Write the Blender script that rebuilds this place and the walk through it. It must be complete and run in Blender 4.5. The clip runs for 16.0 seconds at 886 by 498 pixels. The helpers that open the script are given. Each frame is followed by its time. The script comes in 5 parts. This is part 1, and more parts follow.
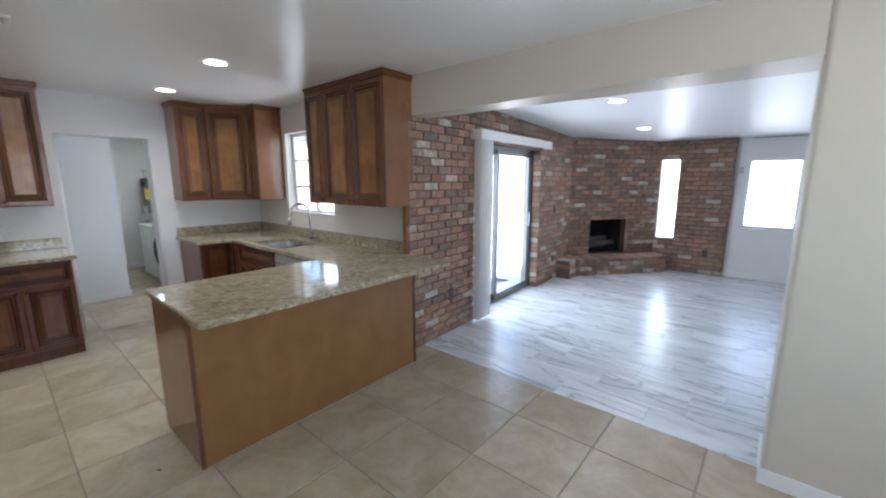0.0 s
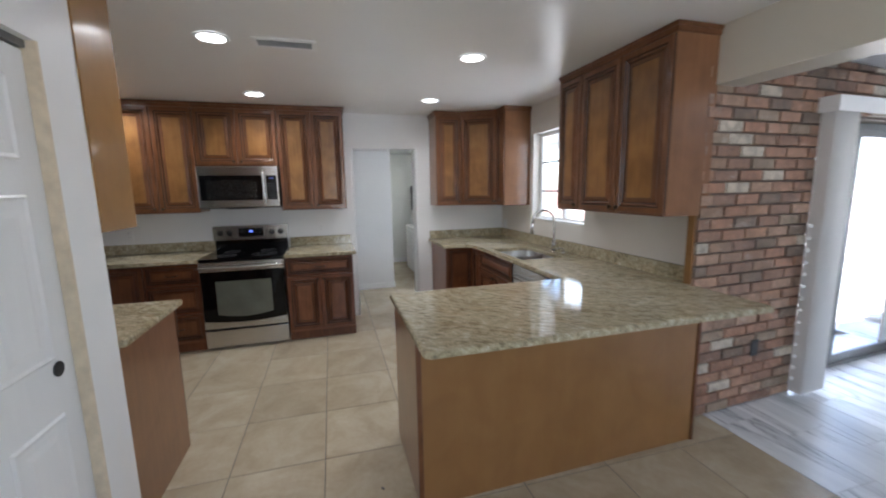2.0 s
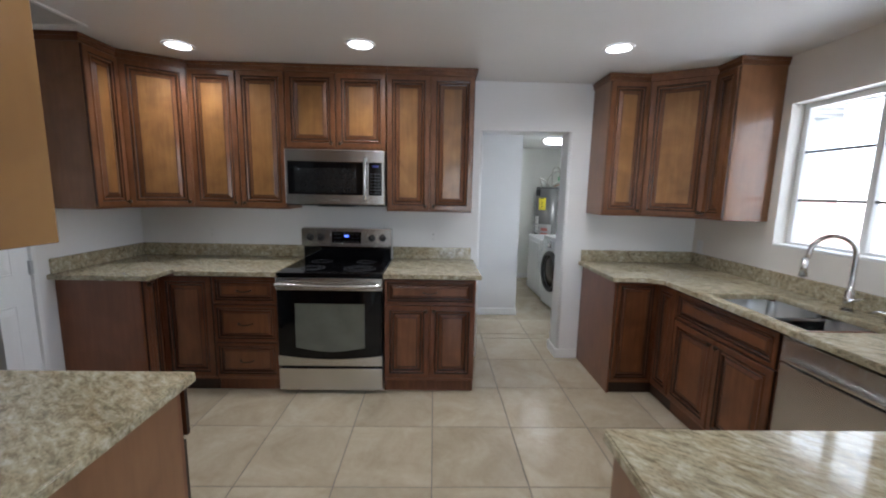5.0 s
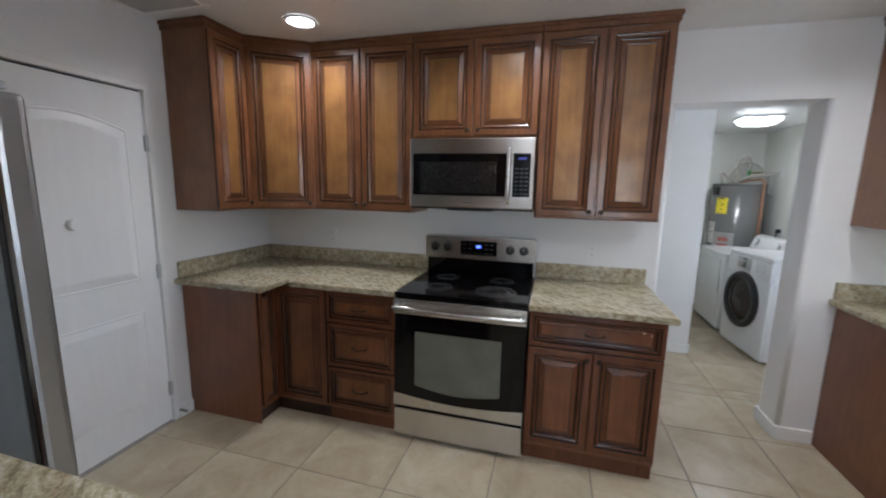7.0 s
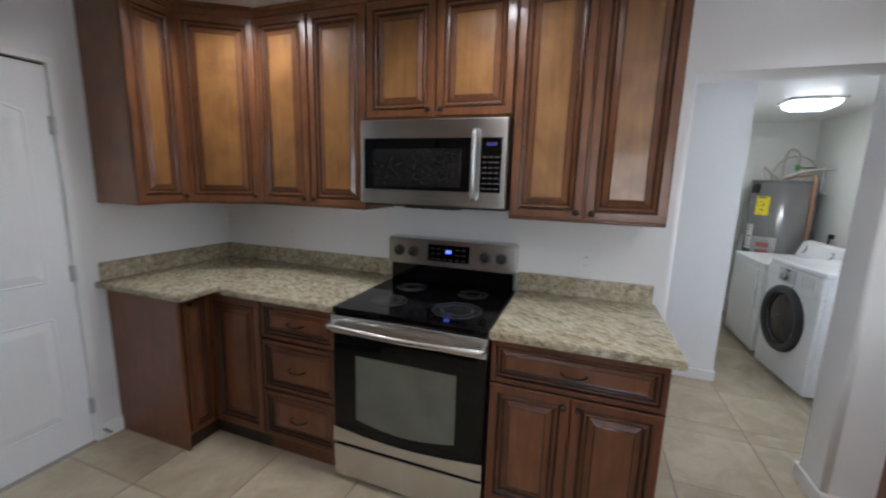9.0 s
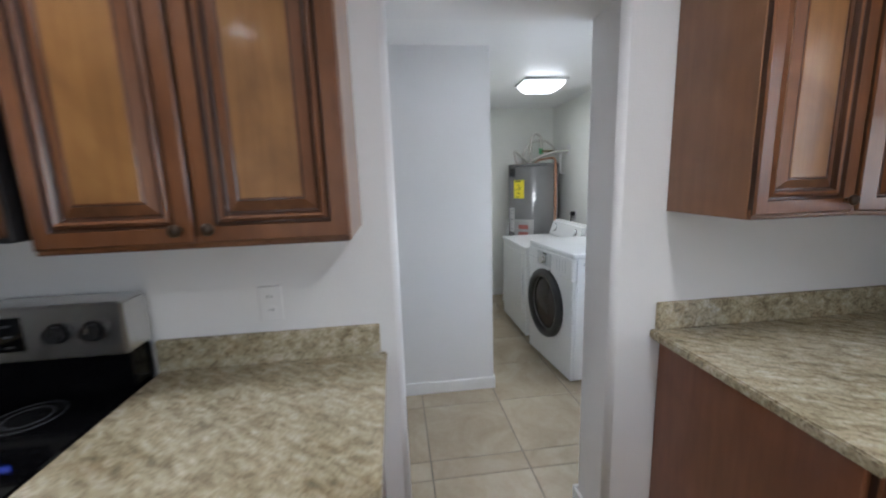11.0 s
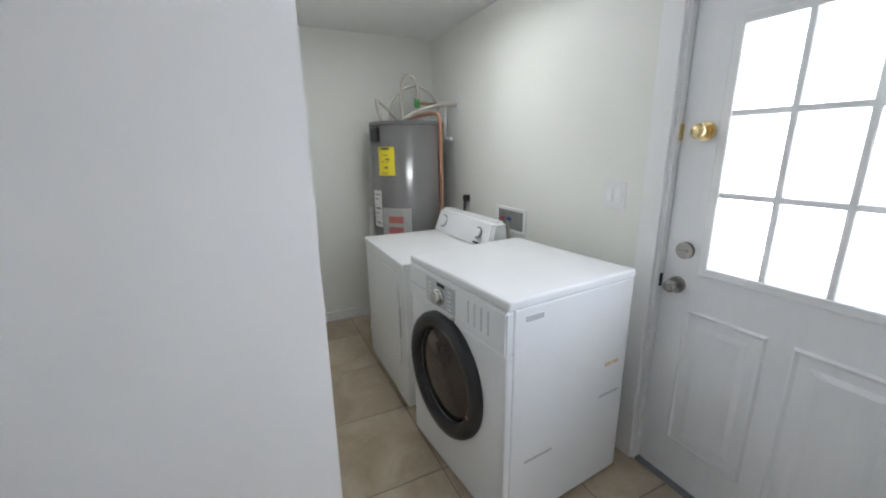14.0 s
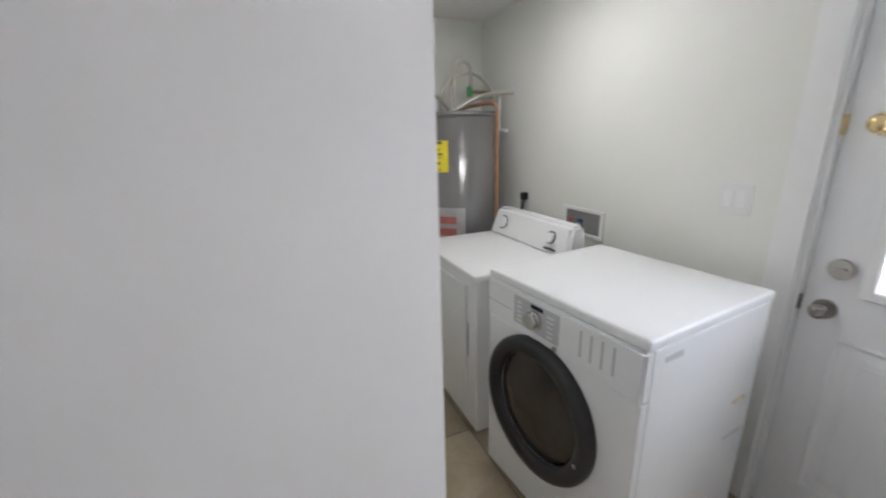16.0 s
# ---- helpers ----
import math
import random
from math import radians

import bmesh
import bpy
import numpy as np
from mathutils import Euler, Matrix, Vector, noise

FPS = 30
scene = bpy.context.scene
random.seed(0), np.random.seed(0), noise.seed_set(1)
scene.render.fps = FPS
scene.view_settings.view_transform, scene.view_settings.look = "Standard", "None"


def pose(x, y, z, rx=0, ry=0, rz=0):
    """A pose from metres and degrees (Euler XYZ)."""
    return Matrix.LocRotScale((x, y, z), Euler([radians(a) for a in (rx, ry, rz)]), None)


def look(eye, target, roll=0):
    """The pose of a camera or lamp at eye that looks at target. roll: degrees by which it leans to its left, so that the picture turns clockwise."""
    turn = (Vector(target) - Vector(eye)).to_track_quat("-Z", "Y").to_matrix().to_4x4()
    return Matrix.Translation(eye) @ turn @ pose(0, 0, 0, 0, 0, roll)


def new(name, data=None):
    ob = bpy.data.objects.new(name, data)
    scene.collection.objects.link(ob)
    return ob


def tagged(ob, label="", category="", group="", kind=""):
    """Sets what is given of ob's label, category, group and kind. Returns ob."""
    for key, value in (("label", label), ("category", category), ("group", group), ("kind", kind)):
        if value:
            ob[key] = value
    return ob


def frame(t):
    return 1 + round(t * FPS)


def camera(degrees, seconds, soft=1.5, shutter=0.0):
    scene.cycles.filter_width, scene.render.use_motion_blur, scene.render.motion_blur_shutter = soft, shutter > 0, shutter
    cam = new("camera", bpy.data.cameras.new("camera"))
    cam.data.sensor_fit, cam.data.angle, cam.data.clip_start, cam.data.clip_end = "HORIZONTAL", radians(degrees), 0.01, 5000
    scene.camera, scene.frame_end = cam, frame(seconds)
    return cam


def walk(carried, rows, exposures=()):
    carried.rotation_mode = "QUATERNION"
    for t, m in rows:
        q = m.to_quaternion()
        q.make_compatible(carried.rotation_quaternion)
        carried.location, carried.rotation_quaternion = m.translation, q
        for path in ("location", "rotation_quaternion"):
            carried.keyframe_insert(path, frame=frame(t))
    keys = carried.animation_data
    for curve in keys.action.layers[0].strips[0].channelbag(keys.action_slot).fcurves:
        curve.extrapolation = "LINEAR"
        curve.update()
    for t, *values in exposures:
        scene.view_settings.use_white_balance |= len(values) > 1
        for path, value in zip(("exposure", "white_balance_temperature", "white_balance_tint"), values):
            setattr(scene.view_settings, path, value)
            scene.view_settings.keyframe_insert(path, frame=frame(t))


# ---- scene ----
cam = camera(97.2, 16.0, 2.0, 0.4)
PATH = [
    (0, (0.847, 0.664, 1.58), (-0.433, 2.162, 1.232), -0.1),
    (0.5, (0.702, 0.704, 1.563), (-0.743, 2.046, 1.227), -0.6),
    (1, (0.532, 0.791, 1.565), (-1.095, 1.909, 1.24), -0.9),
    (1.5, (0.427, 0.868, 1.572), (-1.366, 1.695, 1.255), -1.2),
    (2, (0.259, 0.922, 1.545), (-1.644, 1.46, 1.242), -1.0),
    (2.5, (0.042, 0.932, 1.557), (-1.905, 1.281, 1.259), -0.2),
    (3, (-0.18, 0.941, 1.548), (-2.148, 1.124, 1.243), 0.2),
    (5.3, (-1.266, 0.737, 1.512), (-3.246, 0.747, 1.211), 1.5),
    (5.5, (-1.338, 0.695, 1.526), (-3.313, 0.659, 1.212), 1.6),
    (6, (-1.525, 0.585, 1.532), (-3.49, 0.396, 1.210), 1.5),
    (6.5, (-1.69, 0.506, 1.525), (-3.64, 0.194, 1.209), 1.4),
    (7, (-1.863, 0.526, 1.528), (-3.764, -0.004, 1.208), 1.1),
    (7.5, (-1.959, 0.545, 1.52), (-3.795, -0.184, 1.205), 1.1),
    (8, (-2.043, 0.594, 1.518), (-3.818, -0.271, 1.197), 1.1),
    (8.5, (-2.192, 0.676, 1.502), (-3.967, -0.184, 1.175), 1.6),
    (9, (-2.398, 0.758, 1.522), (-4.25, 0.096, 1.176), 1.6),
    (9.5, (-2.571, 0.823, 1.488), (-4.497, 0.392, 1.167), 1.3),
    (10, (-2.764, 0.919, 1.49), (-4.729, 0.765, 1.151), 0.6),
    (12.3, (-4.156, 1.508, 1.449), (-6.019, 2.037, 1.081), -1.4),
    (12.5, (-4.266, 1.531, 1.419), (-6.111, 2.109, 1.034), -0.5),
    (13, (-4.52, 1.587, 1.438), (-6.32, 2.264, 0.996), -0.5),
    (13.5, (-4.68, 1.621, 1.423), (-6.455, 2.389, 0.966), -0.6),
    (14, (-4.851, 1.697, 1.427), (-6.598, 2.533, 0.93), -0.8),
    (14.5, (-4.982, 1.754, 1.422), (-6.684, 2.671, 0.909), -0.8),
    (15, (-5.08, 1.728, 1.44), (-6.728, 2.721, 0.892), -0.9),
    (15.5, (-5.157, 1.646, 1.446), (-6.81, 2.628, 0.895), -1.5),
    (16, (-5.197, 1.545, 1.467), (-6.961, 2.311, 0.916), -1.4),
]
# world, sun, large lights
EXPOSURES = [(0.0, 2.25, 5650, 10), (3.0, 2.3, 5950, 11), (5.5, 2.34, 5700, 10), (8.0, 2.38, 5750, 11), (10.0, 2.32, 5750, 11), (12.5, 2.41, 5750, 11), (13.2, 2.47, 5850, 11), (14.5, 2.42, 6050, 13), (16.0, 2.38, 6200, 15)]
walk(cam, [(t, look(eye, target, roll)) for t, eye, target, roll in PATH], EXPOSURES)

world = bpy.data.worlds.new("sky")
scene.world = world
world.use_nodes = True
wn = world.node_tree
sky = wn.nodes.new("ShaderNodeTexSky")
sky.sky_type, sky.sun_disc = "NISHITA", False
sky.sun_elevation, sky.sun_rotation = radians(74), radians(150)
wn.links.new(sky.outputs[0], wn.nodes["Background"].inputs[0])
wn.nodes["Background"].inputs[1].default_value = 0.15


def lamp(name, kind, m, power, color=(1, 1, 1), **size):
    data = bpy.data.lights.new(name, kind)
    data.energy, data.color = power, color
    if kind == "AREA":
        data.shape, data.size, data.size_y = size.get("shape", "RECTANGLE"), size["sx"], size["sy"]
        data.spread = radians(size.get("spread", 180))
    if kind == "SUN":
        data.angle = radians(0.53)
    ob = new(name, data)
    ob.matrix_world = m
    return ob


SUN_AZ, SUN_EL = radians(150), radians(74)
sun_from = Vector((math.sin(SUN_AZ) * math.cos(SUN_EL), math.cos(SUN_AZ) * math.cos(SUN_EL), math.sin(SUN_EL)))
lamp("sun", "SUN", look(sun_from * 40, (0, 0, 0)), 5.0, (1.0, 0.95, 0.88))
# sky light entering by the openings
DAY = (0.94, 0.98, 1.0)
lamp("slider_daylight", "AREA", look((-2.25, 5.0, 1.05), (0, 5.0, 0.9)), 6.6, DAY, sx=1.6, sy=1.9)
lamp("slot_daylight", "AREA", look((-0.63, 8.66, 1.24), (-0.63, 5, 1.0)), 1.5, DAY, sx=0.3, sy=1.35)
lamp("back_window_daylight", "AREA", look((0.75, 8.78, 1.35), (0.75, 5, 1.0)), 0.45, DAY, sx=0.62, sy=1.05)
lamp("dining_window_daylight", "AREA", look((2.62, 1.6, 1.5), (0, 1.6, 1.2)), 5.5, DAY, sx=1.2, sy=1.2)
lamp("back_door_daylight", "AREA", look((-5.42, 3.32, 1.45), (-5.42, 0, 1.45)), 2.1, DAY, sx=0.58, sy=0.82)
lamp("kitchen_window_daylight", "AREA", look((-3.29, 3.5, 1.70), (-3.29, -1.7, 1.3)), 1.9, DAY, sx=0.92, sy=0.85)
CANS = [(-2.44, 1.92), (-3.77, 1.95), (-2.44, 0.31), (-3.84, 0.30), (-3.96, -0.93)]
FAMILY_CANS = [(-0.47, 4.85, 2.345), (-0.68, 6.75, 2.278)]
for cx, cy in CANS:
    lamp("can_lamp", "AREA", pose(cx, cy, 2.425), 1.2, (1.0, 0.965, 0.91), sx=0.14, sy=0.14, shape="DISK", spread=148)
for cx, cy, cz in FAMILY_CANS:
    lamp("can_lamp", "AREA", pose(cx, cy, cz - 0.02), 1.1, (1.0, 0.97, 0.93), sx=0.14, sy=0.14, shape="DISK")
lamp("laundry_lamp", "AREA", pose(-6.78, 2.51, 2.198), 1.1, (1.0, 0.985, 0.93), sx=0.20, sy=0.30)


# ---- materials ----
def node_mat(name):
    m = bpy.data.materials.new(name)
    m.use_nodes = True
    nt = m.node_tree
    return m, nt, nt.nodes["Principled BSDF"]


def ramp(nt, fac, stops):
    r = nt.nodes.new("ShaderNodeValToRGB")
    r.color_ramp.elements[0].position, r.color_ramp.elements[0].color = stops[0][0], (*stops[0][1], 1)
    r.color_ramp.elements[1].position, r.color_ramp.elements[1].color = stops[-1][0], (*stops[-1][1], 1)
    for p, c in stops[1:-1]:
        e = r.color_ramp.elements.new(p)
        e.color = (*c, 1)
    nt.links.new(fac, r.inputs[0])
    return r.outputs[0]


def coords(nt, stretch=(1, 1, 1), world_space=False, rand=0.0):
    mp = nt.nodes.new("ShaderNodeMapping")
    mp.inputs["Scale"].default_value = stretch
    if world_space:
        src = nt.nodes.new("ShaderNodeNewGeometry").outputs["Position"]
    else:
        src = nt.nodes.new("ShaderNodeTexCoord").outputs["Object"]
    if rand:
        info = nt.nodes.new("ShaderNodeObjectInfo")
        mul = nt.nodes.new("ShaderNodeVectorMath")
        mul.operation = "SCALE"
        mul.inputs[0].default_value = (31.7, 17.3, 23.1)
        nt.links.new(info.outputs["Random"], mul.inputs["Scale"])
        add = nt.nodes.new("ShaderNodeVectorMath")
        nt.links.new(src, add.inputs[0])
        nt.links.new(mul.outputs[0], add.inputs[1])
        src = add.outputs[0]
    nt.links.new(src, mp.inputs["Vector"])
    return mp.outputs[0]


def noise_tex(nt, vec, scale, detail=4, rough=0.55, warp=0.0):
    n = nt.nodes.new("ShaderNodeTexNoise")
    n.inputs["Scale"].default_value, n.inputs["Detail"].default_value = scale, detail
    n.inputs["Roughness"].default_value, n.inputs["Distortion"].default_value = rough, warp
    nt.links.new(vec, n.inputs["Vector"])
    return n.outputs["Fac"]


def mix(nt, fac, a, b, blend="MIX"):
    n = nt.nodes.new("ShaderNodeMix")
    n.data_type, n.blend_type = "RGBA", blend
    for sock, v in ((n.inputs[0], fac), (n.inputs[6], a), (n.inputs[7], b)):
        if isinstance(v, (int, float)):
            sock.default_value = v
        elif isinstance(v, tuple):
            sock.default_value = (*v, 1)
        else:
            nt.links.new(v, sock)
    return n.outputs[2]


def bump(nt, bsdf, height, strength, dist=0.002):
    b = nt.nodes.new("ShaderNodeBump")
    b.inputs["Strength"].default_value, b.inputs["Distance"].default_value = strength, dist
    nt.links.new(height, b.inputs["Height"])
    nt.links.new(b.outputs[0], bsdf.inputs["Normal"])


def simple(name, c, rough=0.5, metal=0.0, vary=0.12, scale=18, bumpy=0.0, bump_scale=200, stretch=(1, 1, 1), spec=0.5):
    m, nt, b = node_mat(name)
    v = coords(nt, stretch)
    n = noise_tex(nt, v, scale)
    lo, hi = tuple(x * (1 - vary) for x in c), tuple(min(1, x * (1 + vary)) for x in c)
    nt.links.new(ramp(nt, n, [(0.3, lo), (0.7, hi)]), b.inputs["Base Color"])
    rr = nt.nodes.new("ShaderNodeMapRange")
    rr.inputs["To Min"].default_value, rr.inputs["To Max"].default_value = max(0.02, rough * 0.8), min(1, rough * 1.2)
    nt.links.new(n, rr.inputs[0])
    nt.links.new(rr.outputs[0], b.inputs["Roughness"])
    b.inputs["Metallic"].default_value = metal
    b.inputs["Specular IOR Level"].default_value = spec
    if bumpy:
        bump(nt, b, noise_tex(nt, v, bump_scale, 3), bumpy)
    return m


def wood(name, dark, mid, light, rough=0.36, grain=(26, 26, 2.2), rand=1.0, blotchy=0.8, coat=0.3):
    m, nt, b = node_mat(name)
    v = coords(nt, grain, rand=rand)
    v2 = coords(nt, (1, 1, 1), rand=rand)
    g = noise_tex(nt, v, 1.6, 6, 0.6, 0.15)
    big = noise_tex(nt, v2, 5.0, 3, 0.5, 0.6)
    col = ramp(nt, g, [(0.2, dark), (0.5, mid), (0.82, light)])
    blotch = ramp(nt, big, [(0.3, (0.62, 0.55, 0.5)), (0.7, (1.15, 1.12, 1.1))])
    col = mix(nt, blotchy, col, blotch, "MULTIPLY")
    nt.links.new(col, b.inputs["Base Color"])
    b.inputs["Roughness"].default_value = rough
    b.inputs["Coat Weight"].default_value = coat
    b.inputs["Coat Roughness"].default_value = 0.11
    b.inputs["Specular IOR Level"].default_value = 0.36
    bump(nt, b, g, 0.05, 0.001)
    return m


def granite(name):
    m, nt, b = node_mat(name)
    turn = nt.nodes.new("ShaderNodeMapping")
    turn.inputs["Rotation"].default_value = (0, 0, radians(-54))
    nt.links.new(nt.nodes.new("ShaderNodeNewGeometry").outputs["Position"], turn.inputs["Vector"])
    flow = nt.nodes.new("ShaderNodeMapping")
    flow.inputs["Scale"].default_value = (0.5, 1.35, 1.0)
    nt.links.new(turn.outputs[0], flow.inputs["Vector"])
    v, w = flow.outputs[0], turn.outputs[0]
    big = noise_tex(nt, v, 4.6, 5, 0.62, 0.9)
    midn = noise_tex(nt, v, 36, 5, 0.68, 0.5)
    rusty = noise_tex(nt, v, 10, 4, 0.6, 0.6)
    fine = noise_tex(nt, w, 150, 3, 0.6)
    col = ramp(nt, big, [(0.3, (0.245, 0.208, 0.132)), (0.46, (0.40, 0.352, 0.235)), (0.7, (0.56, 0.51, 0.38))])
    sp = ramp(nt, midn, [(0.34, (0.06, 0.053, 0.042)), (0.42, (0.23, 0.19, 0.122)), (0.52, (0.44, 0.388, 0.265)), (0.66, (0.66, 0.615, 0.53))])
    col = mix(nt, 0.55, col, sp)
    rust = ramp(nt, rusty, [(0.52, (1, 1, 1)), (0.66, (0.80, 0.60, 0.42))])
    col = mix(nt, 0.3, col, mix(nt, 1.0, col, rust, "MULTIPLY"))
    vo = nt.nodes.new("ShaderNodeTexVoronoi")
    vo.inputs["Scale"].default_value = 95
    nt.links.new(w, vo.inputs["Vector"])
    grains = ramp(nt, vo.outputs["Distance"], [(0.1, (0.55, 0.5, 0.44)), (0.6, (1.14, 1.12, 1.06))])
    col = mix(nt, 0.45, col, mix(nt, 1.0, col, grains, "MULTIPLY"))
    specks = ramp(nt, fine, [(0.31, (0.35, 0.32, 0.29)), (0.42, (1, 1, 1))])
    col = mix(nt, 0.7, col, mix(nt, 1.0, col, specks, "MULTIPLY"))
    nt.links.new(col, b.inputs["Base Color"])
    b.inputs["Roughness"].default_value = 0.085
    b.inputs["Specular IOR Level"].default_value = 0.5
    return m


def ceramic(name, c1, c2, c3, rough):
    m, nt, b = node_mat(name)
    v = coords(nt, rand=1.0)
    n1, n2 = noise_tex(nt, v, 3.2, 6, 0.62, 0.8), noise_tex(nt, v, 34, 4, 0.6)
    col = ramp(nt, n1, [(0.3, c1), (0.52, c2), (0.72, c3)])
    col = mix(nt, 0.18, col, ramp(nt, n2, [(0.3, c1), (0.7, c3)]))
    info = nt.nodes.new("ShaderNodeObjectInfo")
    tone = ramp(nt, info.outputs["Random"], [(0, (0.92, 0.91, 0.90)), (1, (1.04, 1.03, 1.02))])
    nt.links.new(mix(nt, 1.0, col, tone, "MULTIPLY"), b.inputs["Base Color"])
    b.inputs["Roughness"].default_value = rough
    bump(nt, b, n2, 0.06, 0.001)
    return m


def marble(name):
    m, nt, b = node_mat(name)
    v = coords(nt, (0.6, 3.2, 1), rand=1.0)
    warp = noise_tex(nt, v, 1.35, 5, 0.5, 1.0)
    r = ramp(nt, warp, [(0.0, (0.80, 0.81, 0.82)), (0.45, (0.80, 0.81, 0.82)), (0.488, (0.66, 0.67, 0.69)), (0.5, (0.42, 0.43, 0.46)), (0.513, (0.66, 0.67, 0.69)), (0.55, (0.80, 0.81, 0.82)), (1, (0.76, 0.77, 0.79))])
    soft = ramp(nt, noise_tex(nt, v, 1.1, 4, 0.6, 0.8), [(0.32, (0.72, 0.735, 0.76)), (0.66, (1, 1, 1))])
    nt.links.new(mix(nt, 1.0, r, soft, "MULTIPLY"), b.inputs["Base Color"])
    b.inputs["Roughness"].default_value = 0.25
    return m


def brick_mat(name, per_island):
    m, nt, b = node_mat(name)
    if per_island:
        rnd = nt.nodes.new("ShaderNodeNewGeometry").outputs["Random Per Island"]
    else:
        rnd = nt.nodes.new("ShaderNodeObjectInfo").outputs["Random"]
    r = nt.nodes.new("ShaderNodeValToRGB")
    r.color_ramp.interpolation = "CONSTANT"
    stops = [(0, (0.36, 0.185, 0.115)), (0.14, (0.42, 0.24, 0.155)), (0.27, (0.30, 0.165, 0.11)), (0.39, (0.45, 0.29, 0.205)),
             (0.50, (0.20, 0.14, 0.105)), (0.58, (0.30, 0.19, 0.13)), (0.69, (0.60, 0.55, 0.47)), (0.77, (0.33, 0.25, 0.18)), (0.88, (0.27, 0.155, 0.11))]
    els = r.color_ramp.elements
    els[0].position, els[0].color = stops[0][0], (*stops[0][1], 1)
    els[1].position, els[1].color = stops[1][0], (*stops[1][1], 1)
    for p, c in stops[2:]:
        els.new(p).color = (*c, 1)
    nt.links.new(rnd, r.inputs[0])
    v = coords(nt, world_space=True)
    n1, n2 = noise_tex(nt, v, 14, 5, 0.65, 0.5), noise_tex(nt, v, 90, 4, 0.6)
    stain = ramp(nt, n1, [(0.3, (0.5, 0.46, 0.43)), (0.6, (0.98, 0.93, 0.88)), (0.78, (1.35, 1.27, 1.2))])
    dusty = mix(nt, 0.12, mix(nt, 1.0, r.outputs[0], stain, "MULTIPLY"), (0.50, 0.45, 0.40))
    wash = ramp(nt, noise_tex(nt, coords(nt, (1, 1, 2.2), world_space=True), 7, 5, 0.7, 0.4), [(0.57, (0, 0, 0)), (0.7, (0.34, 0.34, 0.34))])
    nt.links.new(mix(nt, wash, dusty, (0.56, 0.51, 0.44)), b.inputs["Base Color"])
    b.inputs["Roughness"].default_value = 0.85
    bump(nt, b, n2, 0.5, 0.003)
    return m


def steel(name, c=(0.62, 0.61, 0.59), rough=0.26, stretch=(2, 2, 160), brushed=0.8):
    m, nt, b = node_mat(name)
    n = noise_tex(nt, coords(nt, stretch), 3, 3, 0.6)
    nt.links.new(ramp(nt, n, [(0.3, tuple(x * 0.96 for x in c)), (0.7, c)]), b.inputs["Base Color"])
    rr = nt.nodes.new("ShaderNodeMapRange")
    rr.inputs["To Min"].default_value, rr.inputs["To Max"].default_value = rough * 0.9, rough * 1.12
    nt.links.new(n, rr.inputs[0])
    nt.links.new(rr.outputs[0], b.inputs["Roughness"])
    b.inputs["Metallic"].default_value = 1.0
    b.inputs["Anisotropic"].default_value, b.inputs["Anisotropic Rotation"].default_value = brushed, 0.25
    return m


def glow(name, c, strength):
    m, nt, b = node_mat(name)
    b.inputs["Base Color"].default_value = (0.9, 0.9, 0.9, 1)
    b.inputs["Emission Color"].default_value = (*c, 1)
    b.inputs["Emission Strength"].default_value = strength
    return m


def glass(name, tint=(1, 1, 1), rough=0.0):
    m, nt, b = node_mat(name)
    b.inputs["Base Color"].default_value = (*tint, 1)
    b.inputs["Transmission Weight"].default_value = 1.0
    b.inputs["Roughness"].default_value = rough
    b.inputs["IOR"].default_value = 1.03
    return m


WALL = simple("wall_paint", (0.80, 0.795, 0.79), 0.44, vary=0.015, scale=3, bumpy=0.18, bump_scale=140)
# the same white paint, with warm light from the dining side tinted in
WALL_NORTH = simple("wall_paint_warm_lit", (0.79, 0.755, 0.70), 0.46, vary=0.015, scale=3, bumpy=0.18, bump_scale=140)
WALL_WARM = simple("wall_paint_cream", (0.61, 0.565, 0.475), 0.4, vary=0.015, scale=3, bumpy=0.18, bump_scale=140)
LAUNDRY = simple("laundry_paint", (0.80, 0.80, 0.75), 0.5, vary=0.015, scale=3, bumpy=0.15, bump_scale=140)
CEIL = simple("ceiling_paint", (0.82, 0.815, 0.80), 0.32, vary=0.015, scale=3, bumpy=0.22, bump_scale=120)
CEIL_GLOSS = simple("ceiling_paint_family", (0.80, 0.81, 0.82), 0.42, vary=0.015, scale=3, bumpy=0.2, bump_scale=60)
TRIM = simple("trim_paint", (0.84, 0.84, 0.83), 0.32, vary=0.015, scale=6)
DOORW = simple("door_paint", (0.82, 0.825, 0.83), 0.35, vary=0.015, scale=8, bumpy=0.05, bump_scale=90, stretch=(4, 4, 0.6))
WOOD = wood("glazed_maple", (0.12, 0.047, 0.018), (0.168, 0.068, 0.0265), (0.215, 0.093, 0.037))
# _LOW woods: redder stain, with the dimmer light down low also in the colour
FRAME_LOW = wood("dim_red_brown_maple", (0.08, 0.026, 0.0105), (0.13, 0.044, 0.0175), (0.18, 0.067, 0.027))
WOOD_LOW = wood("dim_red_brown_maple_panel", (0.115, 0.042, 0.0165), (0.17, 0.064, 0.025), (0.225, 0.091, 0.0365))
WOOD_PANEL = wood("glazed_maple_panel", (0.205, 0.097, 0.030), (0.26, 0.128, 0.040), (0.315, 0.16, 0.053))
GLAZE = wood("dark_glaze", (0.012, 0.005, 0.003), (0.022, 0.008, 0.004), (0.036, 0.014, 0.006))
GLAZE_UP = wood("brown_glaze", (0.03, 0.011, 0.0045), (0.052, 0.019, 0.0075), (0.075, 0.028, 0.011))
SIDE_LOW = wood("dim_red_brown_veneer", (0.155, 0.056, 0.025), (0.19, 0.070, 0.031), (0.225, 0.086, 0.039), 0.34, (20, 20, 2.0), 1.0, 0.4, 0.4)
